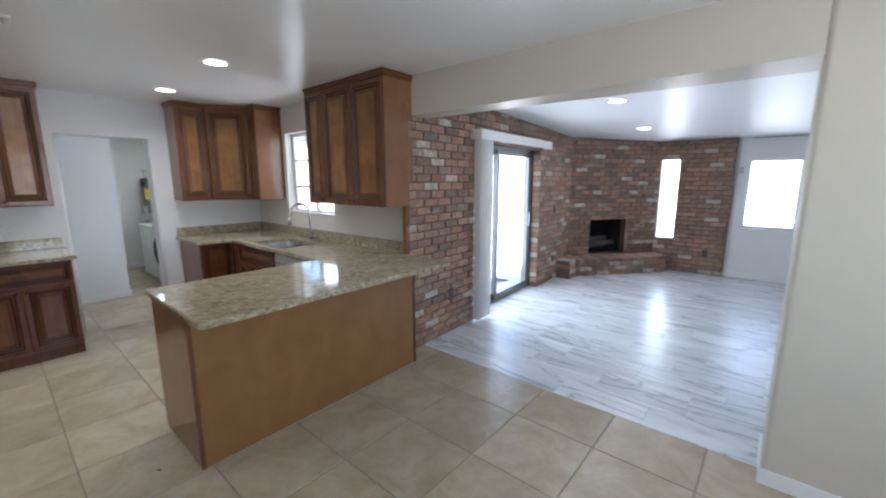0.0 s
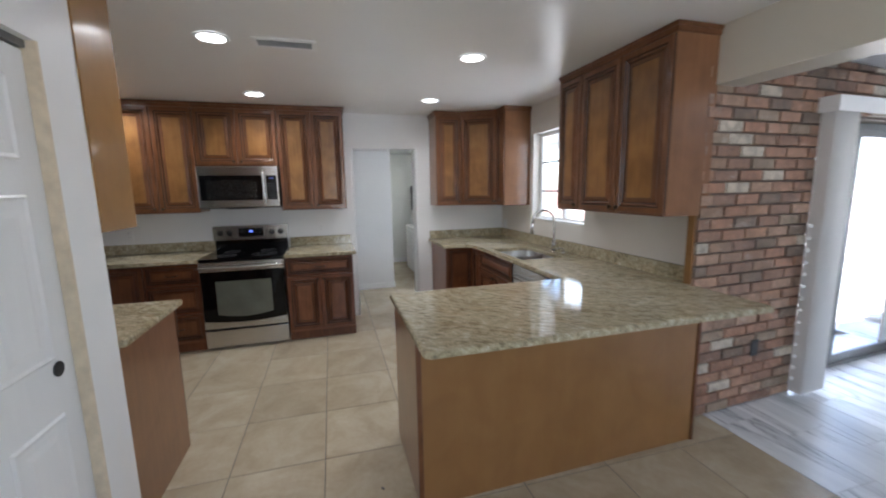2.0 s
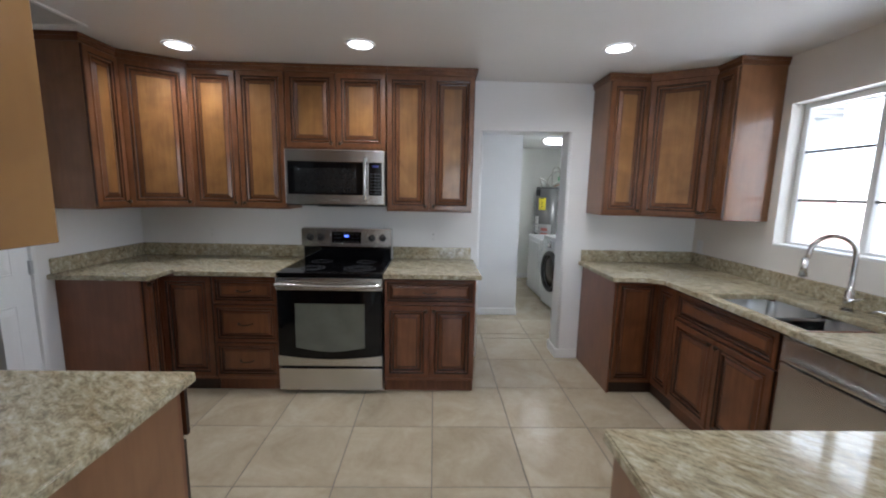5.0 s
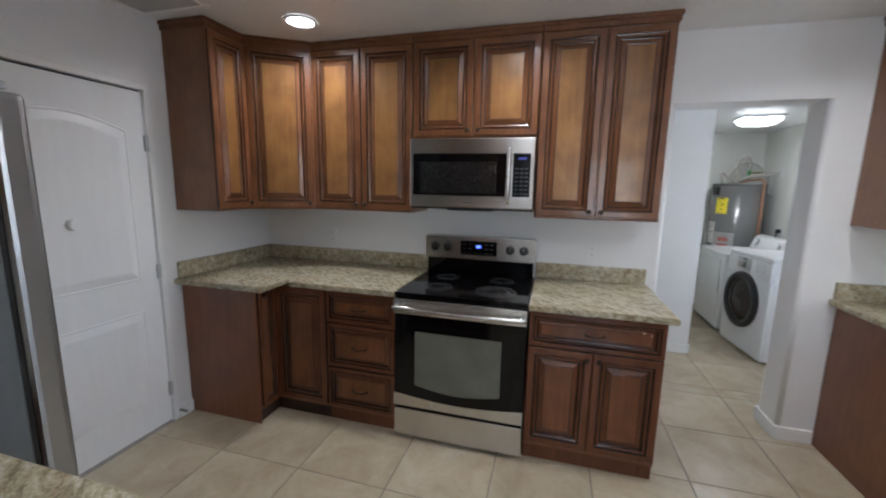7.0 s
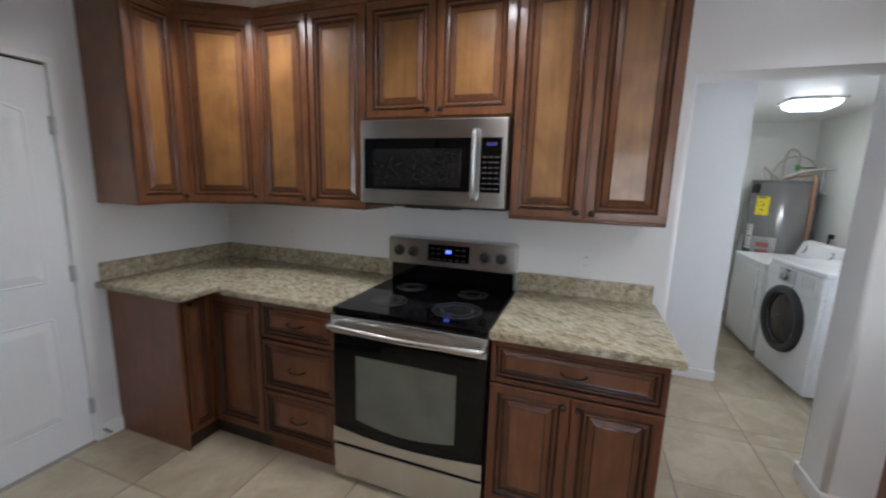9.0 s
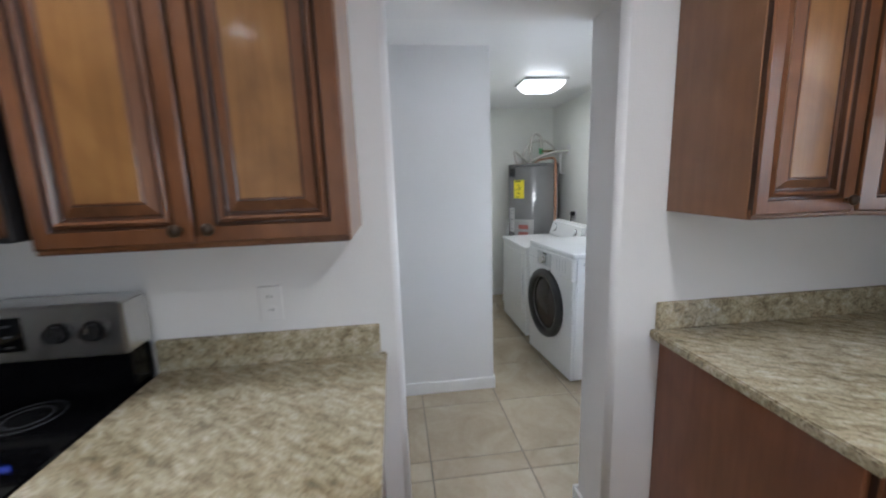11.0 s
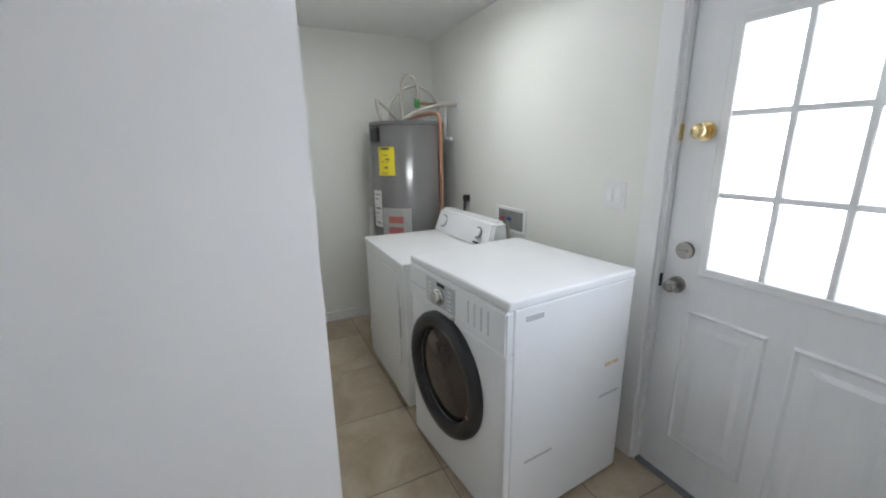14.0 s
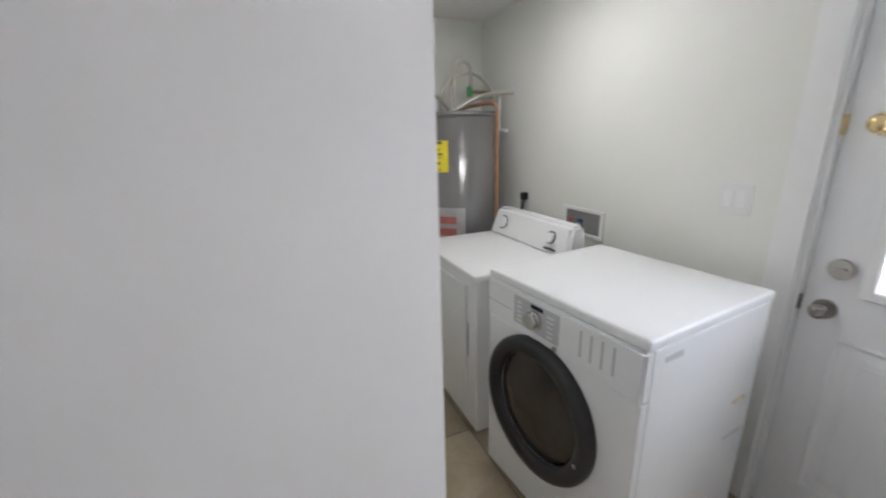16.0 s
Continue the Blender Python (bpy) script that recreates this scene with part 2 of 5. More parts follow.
SIDE = wood("maple_veneer", (0.205, 0.096, 0.043), (0.24, 0.113, 0.051), (0.275, 0.131, 0.060), 0.3, (20, 20, 2.0), 1.0, 0.45, 0.5)
BACKP = wood("honey_veneer", (0.255, 0.127, 0.043), (0.28, 0.142, 0.049), (0.305, 0.157, 0.056), 0.36, (5, 5, 1.2), 1.0, 0.3)
GOLD = wood("golden_veneer", (0.25, 0.13, 0.041), (0.285, 0.15, 0.048), (0.315, 0.169, 0.055), 0.34, (5, 5, 1.2), 1.0, 0.35)
BRONZE = simple("dark_bronze", (0.06, 0.042, 0.03), 0.35, 0.85, 0.2)
GRANITE = granite("granite")
TILE = ceramic("beige_porcelain", (0.36, 0.293, 0.198), (0.465, 0.39, 0.277), (0.54, 0.475, 0.36), 0.27)
GROUT = simple("grout", (0.21, 0.18, 0.145), 0.9, vary=0.2, scale=40)
GROUT_W = simple("pale_grout", (0.46, 0.46, 0.47), 0.8, vary=0.1, scale=40)
MARBLE = marble("marble_tile")
BRICK_ONE = brick_mat("brick_single", False)
BRICK_MANY = brick_mat("brick_joined", True)
MORTAR = simple("mortar", (0.17, 0.13, 0.105), 0.95, vary=0.25, scale=30, bumpy=0.5, bump_scale=120)
SINKS = simple("sink_steel", (0.52, 0.52, 0.51), 0.36, 0.85, 0.04, 30)
STEEL = steel("brushed_steel")
STEEL_BAR = steel("polished_steel_bar", (0.60, 0.59, 0.57), 0.24, (1, 1, 1), 0.0)
STEEL_H = steel("brushed_steel_level", stretch=(160, 160, 2))
FRIDGE_STEEL = steel("dark_brushed_steel", (0.40, 0.415, 0.42), 0.3)
CHROME = steel("satin_nickel", (0.55, 0.54, 0.52), 0.18, (1, 1, 1), 0.0)
BLACKG = simple("black_glass", (0.003, 0.003, 0.0035), 0.05, vary=0.1, spec=0.3)
BLACKP = simple("black_plastic", (0.012, 0.012, 0.013), 0.4, vary=0.15)
MARKS = simple("dim_print", (0.045, 0.045, 0.05), 0.4, vary=0.1)
BURNER = simple("burner_print", (0.016, 0.016, 0.017), 0.16, vary=0.9, scale=160)
# smoky glass, its grey-green lifted to stand in for the reflected floor
OVENW = simple("oven_window", (0.125, 0.127, 0.102), 0.12, vary=0.12, scale=6)
MWWIN = simple("microwave_window", (0.013, 0.013, 0.013), 0.12, vary=0.2, scale=60)
FRIDGE_SIDE = simple("fridge_side", (0.13, 0.145, 0.15), 0.45, 0.2, 0.06, 30, 0.08, 300)
BLUE = glow("blue_display", (0.03, 0.10, 1.0), 0.45)
APPL = simple("white_enamel", (0.83, 0.835, 0.835), 0.22, vary=0.01, scale=5)
APPL_GREY = simple("grey_console", (0.46, 0.47, 0.48), 0.35, vary=0.05)
DARKRIM = simple("charcoal_plastic", (0.018, 0.018, 0.0195), 0.36, vary=0.1)
PORTHOLE = simple("washer_glass", (0.045, 0.035, 0.03), 0.08, vary=0.4, scale=5)
TANK = simple("tank_enamel", (0.20, 0.196, 0.192), 0.2, 0.25, 0.03, 6)
tank_bsdf = TANK.node_tree.nodes["Principled BSDF"]
tank_bsdf.inputs["Anisotropic"].default_value, tank_bsdf.inputs["Anisotropic Rotation"].default_value = 0.95, 0.25
YELLOW = simple("yellow_label", (0.86, 0.72, 0.03), 0.5, vary=0.03)
PAPER = simple("paper_label", (0.72, 0.71, 0.69), 0.55, vary=0.04)
REDINK = simple("red_ink", (0.42, 0.13, 0.11), 0.55, vary=0.15)
INK = simple("ink", (0.05, 0.05, 0.05), 0.6, vary=0.1)
COPPER = simple("copper", (0.60, 0.33, 0.21), 0.3, 1.0, 0.15, 30)
FLEX = simple("braided_hose", (0.50, 0.48, 0.43), 0.4, 0.6, 0.15, 90)
GREENV = simple("green_valve", (0.06, 0.32, 0.10), 0.45, vary=0.1)
PVC = simple("white_pvc", (0.78, 0.78, 0.76), 0.4, vary=0.03)
BRASS = simple("polished_brass", (0.78, 0.62, 0.33), 0.24, 1.0, 0.08)
NICKEL = simple("worn_nickel", (0.36, 0.34, 0.31), 0.28, 1.0, 0.1)
ALU = simple("dark_aluminium", (0.24, 0.245, 0.25), 0.4, 0.8, 0.1)
BLIND = simple("vinyl_blind", (0.85, 0.84, 0.83), 0.5, vary=0.02, scale=10)
GLASS = glass("clear_glass")
SOOT = simple("sooty_firebox", (0.012, 0.011, 0.010), 0.95, vary=0.4, scale=14, bumpy=0.3, bump_scale=60)
LOG = simple("grey_log", (0.13, 0.12, 0.115), 0.9, vary=0.4, scale=20, bumpy=0.5, bump_scale=60)
CAN_GLOW = glow("can_glow", (1.0, 0.97, 0.93), 1.4)
DIFF_GLOW = glow("diffuser_glow", (1.0, 0.99, 0.95), 0.9)
CONCRETE = simple("patio_concrete", (0.66, 0.64, 0.60), 0.9, vary=0.12, scale=4, bumpy=0.2, bump_scale=80)
BLOCKWALL = simple("pink_stucco", (0.55, 0.36, 0.30), 0.9, vary=0.1, scale=6, bumpy=0.3, bump_scale=60)
AWNING = simple("white_awning", (0.78, 0.78, 0.76), 0.5, vary=0.03, scale=5)


# ---- building helpers ----
def bx(bm, x0, x1, y0, y1, z0, z1, bev=0.0, seg=1, m=None, mi=0):
    made = bmesh.ops.create_cube(bm, size=1.0)["verts"]
    for v in made:
        v.co = Vector(((x0 + x1) / 2 + v.co.x * (x1 - x0), (y0 + y1) / 2 + v.co.y * (y1 - y0), (z0 + z1) / 2 + v.co.z * (z1 - z0)))
        if m:
            v.co = m @ v.co
    faces = {f for v in made for f in v.link_faces}
    for f in faces:
        f.material_index = mi
    if bev:
        bmesh.ops.bevel(bm, geom=list({e for v in made for e in v.link_edges}), offset=bev, segments=seg, affect="EDGES", profile=0.6, clamp_overlap=True, material=-1)
    return bm


def cyl(bm, c, r, h, axis="z", seg=24, r2=None, mi=0):
    turn = {"z": Matrix.Identity(4), "x": Matrix.Rotation(radians(90), 4, "Y"), "y": Matrix.Rotation(radians(90), 4, "X")}[axis]
    got = bmesh.ops.create_cone(bm, cap_ends=True, segments=seg, radius1=r, radius2=r if r2 is None else r2, depth=h, matrix=Matrix.Translation(c) @ turn)["verts"]
    for f in {f for v in got for f in v.link_faces}:
        f.smooth = len(f.verts) == 4
        f.material_index = mi
    return bm


def tube(bm, pts, r, seg=10):
    pts = [Vector(p) for p in pts]
    rings, up = [], Vector((0.123, 0.456, 0.88)).normalized()
    for i, p in enumerate(pts):
        d = (pts[min(i + 1, len(pts) - 1)] - pts[max(i - 1, 0)]).normalized()
        a = d.cross(up)
        if a.length < 0.05:
            a = d.cross(Vector((1, 0, 0)))
        a.normalize()
        b = d.cross(a).normalized()
        up = a.cross(d).normalized()
        rings.append([bm.verts.new(p + r * (math.cos(t) * a + math.sin(t) * b)) for t in (2 * math.pi * k / seg for k in range(seg))])
    for r0, r1 in zip(rings, rings[1:]):
        for k in range(seg):
            bm.faces.new((r0[k], r0[(k + 1) % seg], r1[(k + 1) % seg], r1[k])).smooth = True
    for ring in (rings[0], rings[-1]):
        bm.faces.new(ring)
    return bm


def arc(c, r, a0, a1, n, u, v):
    c, u, v = Vector(c), Vector(u), Vector(v)
    return [c + r * (math.cos(t) * u + math.sin(t) * v) for t in (radians(a0 + (a1 - a0) * k / n) for k in range(n + 1))]


def spline(pts, n=6):
    P = [Vector(p) for p in pts]
    P = [2 * P[0] - P[1], *P, 2 * P[-1] - P[-2]]
    out = []
    for i in range(1, len(P) - 2):
        for k in range(n):
            t = k / n
            out.append(0.5 * (2 * P[i] + (P[i + 1] - P[i - 1]) * t + (2 * P[i - 1] - 5 * P[i] + 4 * P[i + 1] - P[i + 2]) * t * t + (3 * P[i] - P[i - 1] - 3 * P[i + 1] + P[i + 2]) * t ** 3))
    return out + [P[-2]]


def prism(bm, poly, z0, z1, bev=0.0, mi=0):
    bot = [bm.verts.new((x, y, z0)) for x, y in poly]
    top = [bm.verts.new((x, y, z1)) for x, y in poly]
    n = len(poly)
    fs = [bm.faces.new(bot[::-1]), bm.faces.new(top)] + [bm.faces.new((bot[i], bot[(i + 1) % n], top[(i + 1) % n], top[i])) for i in range(n)]
    for f in fs:
        f.material_index = mi
    bmesh.ops.recalc_face_normals(bm, faces=fs)
    if bev:
        bmesh.ops.bevel(bm, geom=list({e for f in fs for e in f.edges}), offset=bev, segments=2, affect="EDGES", clamp_overlap=True)
    return bm


def finish(bm, name, mats):
    me = bpy.data.meshes.new(name)
    bm.to_mesh(me)
    bm.free()
    for m in mats if isinstance(mats, (list, tuple)) else [mats]:
        me.materials.append(m)
    return me


def part(name, bm, mats, parent, label="", m=None):
    ob = new(name, finish(bm, name, mats))
    ob.parent = parent
    if m is not None:
        ob.matrix_basis = m
    if label:
        tagged(ob, label)
    return ob


def thing(name, m, label, category, group="", kind=""):
    ob = new(name)
    ob.empty_display_size = 0.1
    ob.matrix_basis = m
    return tagged(ob, label, category, group, kind)


def solid(name, bm, mats, label="", category="", group="", kind="", m=None):
    ob = new(name, finish(bm, name, mats))
    if m is not None:
        ob.matrix_basis = m
    return tagged(ob, label, category, group, kind)


def B(*a, **k):
    return bx(bmesh.new(), *a, **k)


def nested(bm, x0, x1, z0, z1, y, prof, groove=(), fill_mi=0):
    """A panel that faces -y, its moulding given as rows of inset and height above y; groove: bands in the second material."""
    rings = []
    for ins, h in prof:
        rings.append([bm.verts.new(p) for p in ((x0 + ins, y - h, z0 + ins), (x1 - ins, y - h, z0 + ins), (x1 - ins, y - h, z1 - ins), (x0 + ins, y - h, z1 - ins))])
    for i, (a, b) in enumerate(zip(rings, rings[1:])):
        for k in range(4):
            f = bm.faces.new((a[k], a[(k + 1) % 4], b[(k + 1) % 4], b[k]))
            f.material_index = 1 if i in groove else 0
    f = bm.faces.new(rings[-1])
    f.material_index = fill_mi
    bm.faces.new(rings[0][::-1])
    return bm


DOOR_PROF = [(0, 0), (0, 0.015), (0.005, 0.020), (0.037, 0.020), (0.041, 0.013), (0.046, 0.012), (0.053, 0.0195), (0.059, 0.017), (0.064, 0.009), (0.069, 0.008), (0.091, 0.0175), (0.095, 0.0165), (0.098, 0.0175)]
DRAW_PROF = [(0, 0), (0, 0.015), (0.004, 0.020), (0.022, 0.020), (0.026, 0.012), (0.030, 0.012), (0.035, 0.018), (0.039, 0.016), (0.043, 0.009), (0.047, 0.008), (0.061, 0.017), (0.064, 0.016), (0.066, 0.017)]
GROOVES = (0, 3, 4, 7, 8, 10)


def raised(parent, name, x0, x1, z0, z1, y, knob=None, pull=False, small=False, field=WOOD_PANEL):
    """A raised-panel door or drawer front, with its knob or pull."""
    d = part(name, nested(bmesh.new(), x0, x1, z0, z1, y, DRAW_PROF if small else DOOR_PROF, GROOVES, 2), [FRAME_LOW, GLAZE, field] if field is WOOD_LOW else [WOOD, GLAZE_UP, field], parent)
    f = y - 0.020
    if knob:
        kx, kz = knob
        bm = bmesh.new()
        cyl(bm, (kx, f - 0.008, kz), 0.006, 0.018, "y", 12)
        bmesh.ops.create_uvsphere(bm, u_segments=14, v_segments=8, radius=0.0145, matrix=Matrix.Translation((kx, f - 0.021, kz)) @ Matrix.Diagonal((1, 0.65, 1, 1)))
        for fc in bm.faces:
            fc.smooth = True
        part("knob", bm, BRONZE, d, "dark bronze knob")
    if pull:
        cx, cz = (x0 + x1) / 2, (z0 + z1) / 2
        pts = [(cx - 0.048, f + 0.004, cz), (cx - 0.046, f - 0.016, cz), (cx - 0.03, f - 0.026, cz - 0.003), (cx, f - 0.030, cz - 0.006), (cx + 0.03, f - 0.026, cz - 0.003), (cx + 0.046, f - 0.016, cz), (cx + 0.048, f + 0.004, cz)]
        part("pull", tube(bmesh.new(), spline(pts, 4), 0.0048, 8), BRONZE, d, "dark bronze bow pull")
    return d


def crown(bm, x0, x1, d, z, left=True, right=True):
    """A small stepped top moulding along the front and the free ends."""
    a, b = x0 - (0.018 if left else 0), x1 + (0.018 if right else 0)
    bx(bm, a + 0.008 * left, b - 0.008 * right, -d - 0.010, 0, z - 0.052, z - 0.022, 0.003)
    bx(bm, a, b, -d - 0.020, 0, z - 0.024, z, 0.004)
    return bm


def upper(m, w, h, doors, label, d=0.315, left=False, right=False, group="wall cabinets", knob_in=True, crowned=True):
    """Wall cabinet: body, side skins, crown and doors; back on y = 0, bottom at z = 0."""
    t = thing("wall_cabinet", m, label, "wall cabinet", group)
    top = h - 0.03 if crowned else h
    part("body", B(0.001, w - 0.001, -d, 0, 0, top, 0.002), SIDE, t)
    if crowned:
        part("crown_moulding", crown(bmesh.new(), 0, w, d, h, left, right), WOOD, t)
    part("bottom_rail", B(0.002, w - 0.002, -d - 0.012, -d, 0.0, 0.03, 0.004), WOOD, t)
    n, g = doors, 0.004
    dw = w / n
    for i in range(n):
        x0, x1 = i * dw + g, (i + 1) * dw - g
        k = (x1 - 0.03 if (n == 2 and i == 0) or (n == 1 and not knob_in) else x0 + 0.03, 0.045)
        raised(t, "door", x0, x1, 0.012, top - 0.03, -d, k)
    return t


def base(m, w, label, d=0.62, kind="doors", h=0.885, group="base cabinets"):
    """Base cabinet: body, toe kick, doors and drawers; back on y = 0."""
    t = thing("base_cabinet", m, label, "base cabinet", group)
    if kind == "sink":
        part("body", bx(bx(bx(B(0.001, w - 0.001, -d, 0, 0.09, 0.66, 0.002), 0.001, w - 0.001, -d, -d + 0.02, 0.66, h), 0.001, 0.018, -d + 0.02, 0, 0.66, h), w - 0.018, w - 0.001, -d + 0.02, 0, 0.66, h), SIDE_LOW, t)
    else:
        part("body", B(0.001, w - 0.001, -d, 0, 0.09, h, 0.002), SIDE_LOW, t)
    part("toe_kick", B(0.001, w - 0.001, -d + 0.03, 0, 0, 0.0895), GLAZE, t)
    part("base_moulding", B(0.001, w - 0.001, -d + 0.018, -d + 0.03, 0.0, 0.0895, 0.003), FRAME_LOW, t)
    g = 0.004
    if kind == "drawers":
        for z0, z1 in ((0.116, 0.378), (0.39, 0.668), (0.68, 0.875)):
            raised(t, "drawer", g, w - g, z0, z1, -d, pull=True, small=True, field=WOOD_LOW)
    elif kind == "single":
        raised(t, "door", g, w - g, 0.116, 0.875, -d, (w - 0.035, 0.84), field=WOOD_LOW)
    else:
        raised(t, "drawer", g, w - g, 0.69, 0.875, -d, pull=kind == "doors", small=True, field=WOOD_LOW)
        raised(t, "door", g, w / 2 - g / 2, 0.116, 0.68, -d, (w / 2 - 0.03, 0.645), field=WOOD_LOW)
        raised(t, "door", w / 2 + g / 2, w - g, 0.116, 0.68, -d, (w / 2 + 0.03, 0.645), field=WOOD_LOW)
    return t


# ---- structure ----
WX, NY, SY, TOP = -4.59, 3.13, -1.74, 2.44


def walls(name, boxes, mat, label=""):
    bm = bmesh.new()
    for b in boxes:
        bx(bm, *b)
    return solid(name, bm, mat, label or "painted plaster wall", "wall", kind="structure")


def bullnose(bm, x0, x1, y0, y1, z1, end, r=0.024):
    """A wall piece whose two upright edges at y = end are rounded."""
    far, s = (y0, 1) if end == y1 else (y1, -1)
    a = [(x1 - r + r * math.cos(k * math.pi / 10), end - s * (r - r * math.sin(k * math.pi / 10))) for k in range(6)]
    b = [(x0 + r - r * math.cos(k * math.pi / 10), end - s * (r - r * math.sin(k * math.pi / 10))) for k in range(5, -1, -1)]
    prism(bm, [(x0, far), (x1, far)] + a + b, 0, z1)
    for f in bm.faces:
        f.smooth = abs(f.normal.z) < 0.5 and f.calc_area() < 0.05 * z1


bm = bmesh.new()
bullnose(bm, WX - 0.225, WX, SY - 0.12, 1.20, 2.04, 1.20)
bullnose(bm, WX - 0.225, WX, 1.95, NY + 0.002, 2.04, 1.95)
bx(bm, WX - 0.225, WX, SY - 0.12, NY + 0.002, 2.04, TOP)
solid("wall_west", bm, WALL, "white wall with an open passage to the laundry", "wall", kind="structure")
walls("wall_north", [(WX - 0.225, -3.77, NY, NY + 0.16, 0, TOP), (-2.81, -1.655, NY, NY + 0.16, 0, TOP), (-3.77, -2.81, NY, NY + 0.16, 0, 1.19), (-3.77, -2.81, NY, NY + 0.16, 2.13, TOP)], WALL_NORTH, "white kitchen wall with a window over the sink")
walls("wall_south", [(WX, -3.635, SY - 0.12, SY, 0, TOP), (-3.635, -2.822, SY - 0.12, SY, 2.03, TOP), (-2.822, -1.56, SY - 0.12, SY, 0, TOP)], WALL, "white wall with a panelled door")
walls("wall_behind_fridge", [(-1.68, -1.56, SY - 0.12, -0.12, 0, TOP)], WALL)
walls("wall_closet", [(-1.68, -1.47, -0.12, 0, 0, TOP), (-1.47, -0.02, -0.12, 0, 2.06, TOP), (-0.02, 2.4, -0.12, 0, 0, TOP)], WALL, "white wall with a sliding closet door")
walls("closet_inside", [(-1.56, 0.1, -0.72, -0.66, 0, TOP), (0.06, 0.1, -0.66, -0.12, 0, TOP)], WALL)
walls("wall_east", [(2.4, 2.52, -0.12, 1.0, 0, TOP), (2.4, 2.52, 2.2, 3.3, 0, TOP), (2.4, 2.52, 1.0, 2.2, 0, 0.9), (2.4, 2.52, 1.0, 2.2, 2.1, TOP)], WALL_WARM, "cream dining wall with a daylit window")
bm = bmesh.new()
prism(bm, [(0.93, 3.16), (0.936, 3.146), (0.95, 3.14), (2.4, 3.14), (2.4, 3.5), (0.955, 3.5), (0.938, 3.492), (0.93, 3.475)], 0, TOP)
solid("wall_pillar", bm, WALL_WARM, "cream painted wall beside the wide opening", "wall", kind="structure")
solid("beam", prism(bmesh.new(), [(-1.66, 3.12), (0.93, 3.142), (0.93, 3.498), (-1.66, 3.325)], 2.12, TOP), WALL_WARM, "cream painted beam over the wide opening", "beam", kind="structure")
solid("ceiling", B(WX, 2.4, SY, 3.32, TOP, TOP + 0.1), CEIL, "smooth off-white ceiling", "ceiling", kind="structure")

# hall and laundry
LC = 2.29
walls("wall_hall", [(-5.99, -5.87, 0.3, 1.83, 0, LC + 0.1)], WALL, "white wall at the laundry's entrance")
walls("wall_hall_end", [(-5.99, WX - 0.225, 0.2, 0.3, 0, LC + 0.1)], WALL)
walls("wall_laundry_south", [(-8.2, -5.99, 1.62, 1.72, 0, LC + 0.1)], LAUNDRY)
walls("wall_laundry_west", [(-8.2, -8.08, 1.72, 3.3, 0, LC + 0.1)], LAUNDRY, "off-white laundry wall")
LN = 3.16
walls("wall_laundry_north", [(-8.08, -5.87, LN, LN + 0.14, 0, LC + 0.1), (-5.87, -4.97, LN, LN + 0.14, 2.045, LC + 0.1), (-4.97, WX - 0.225, LN, LN + 0.14, 0, LC + 0.1)], LAUNDRY, "off-white wall with a half-glazed back door")
solid("ceiling_laundry", B(-8.08, WX - 0.225, 0.3, LN, LC, LC + 0.1), CEIL, "off-white laundry ceiling", "ceiling", kind="structure")

# family room
SLOPE = math.atan2(0.17, 5.2)
bm = bmesh.new()
bx(bm, -2.3, 3.4, 0, 5.35, 0, 0.1)
solid("ceiling_family", bm, CEIL_GLOSS, "glossy white sloped ceiling", "ceiling", kind="structure", m=pose(0, 3.3, 2.395, -math.degrees(SLOPE)))
walls("wall_family_east", [(3.2, 3.32, 3.32, 8.6, 0, 2.5)], WALL)
walls("wall_family_south", [(2.4, 3.32, 3.2, 3.32, 0, 2.5)], WALL)
walls("wall_family_north", [(0.25, 0.43, 8.5, 8.66, 0, 2.5), (1.08, 3.32, 8.5, 8.66, 0, 2.5), (0.43, 1.08, 8.5, 8.66, 0, 0.82), (0.43, 1.08, 8.5, 8.66, 1.89, 2.5)], WALL, "pale white wall with a bright window")

# baseboards
def board(x0, x1, y0, y1, h=0.085):
    bm = bmesh.new()
    bx(bm, x0, x1, y0, y1, 0, h, 0.005, 2)
    solid("baseboard", bm, TRIM, "white painted baseboard", "baseboard", kind="structure")


board(-5.87, -5.856, 0.3, 1.83)
board(-5.99, -5.856, 1.83, 1.842)
board(WX - 0.225, WX, 1.936, 1.95)
board(WX - 0.012, WX + 0.012, 1.938, 2.14)
board(WX - 0.239, WX - 0.225, 1.938, 3.16)
board(-8.08, -8.066, 1.72, 2.6)
board(-6.6, -5.95, LN - 0.014, LN)
board(0.918, 0.93, 3.126, 3.505)
board(0.918, 2.4, 3.126, 3.14)
board(0.26, 3.2, 8.486, 8.5)
board(-3.76, -3.66, SY, SY + 0.014)


# ---- base cabinets ----
WEST = lambda y, z=0.0: pose(WX, y, z, rz=90)
NORTH = lambda x, z=0.0: pose(x, NY, z)
SOUTH = lambda x, z=0.0: pose(x, SY, z, rz=180)
BD = 0.65

base(WEST(-0.80), 0.465, "brown glazed maple cabinet with three drawers", BD, "drawers")
base(WEST(0.437), 0.673, "brown glazed maple cabinet beside the range", BD, "doors")


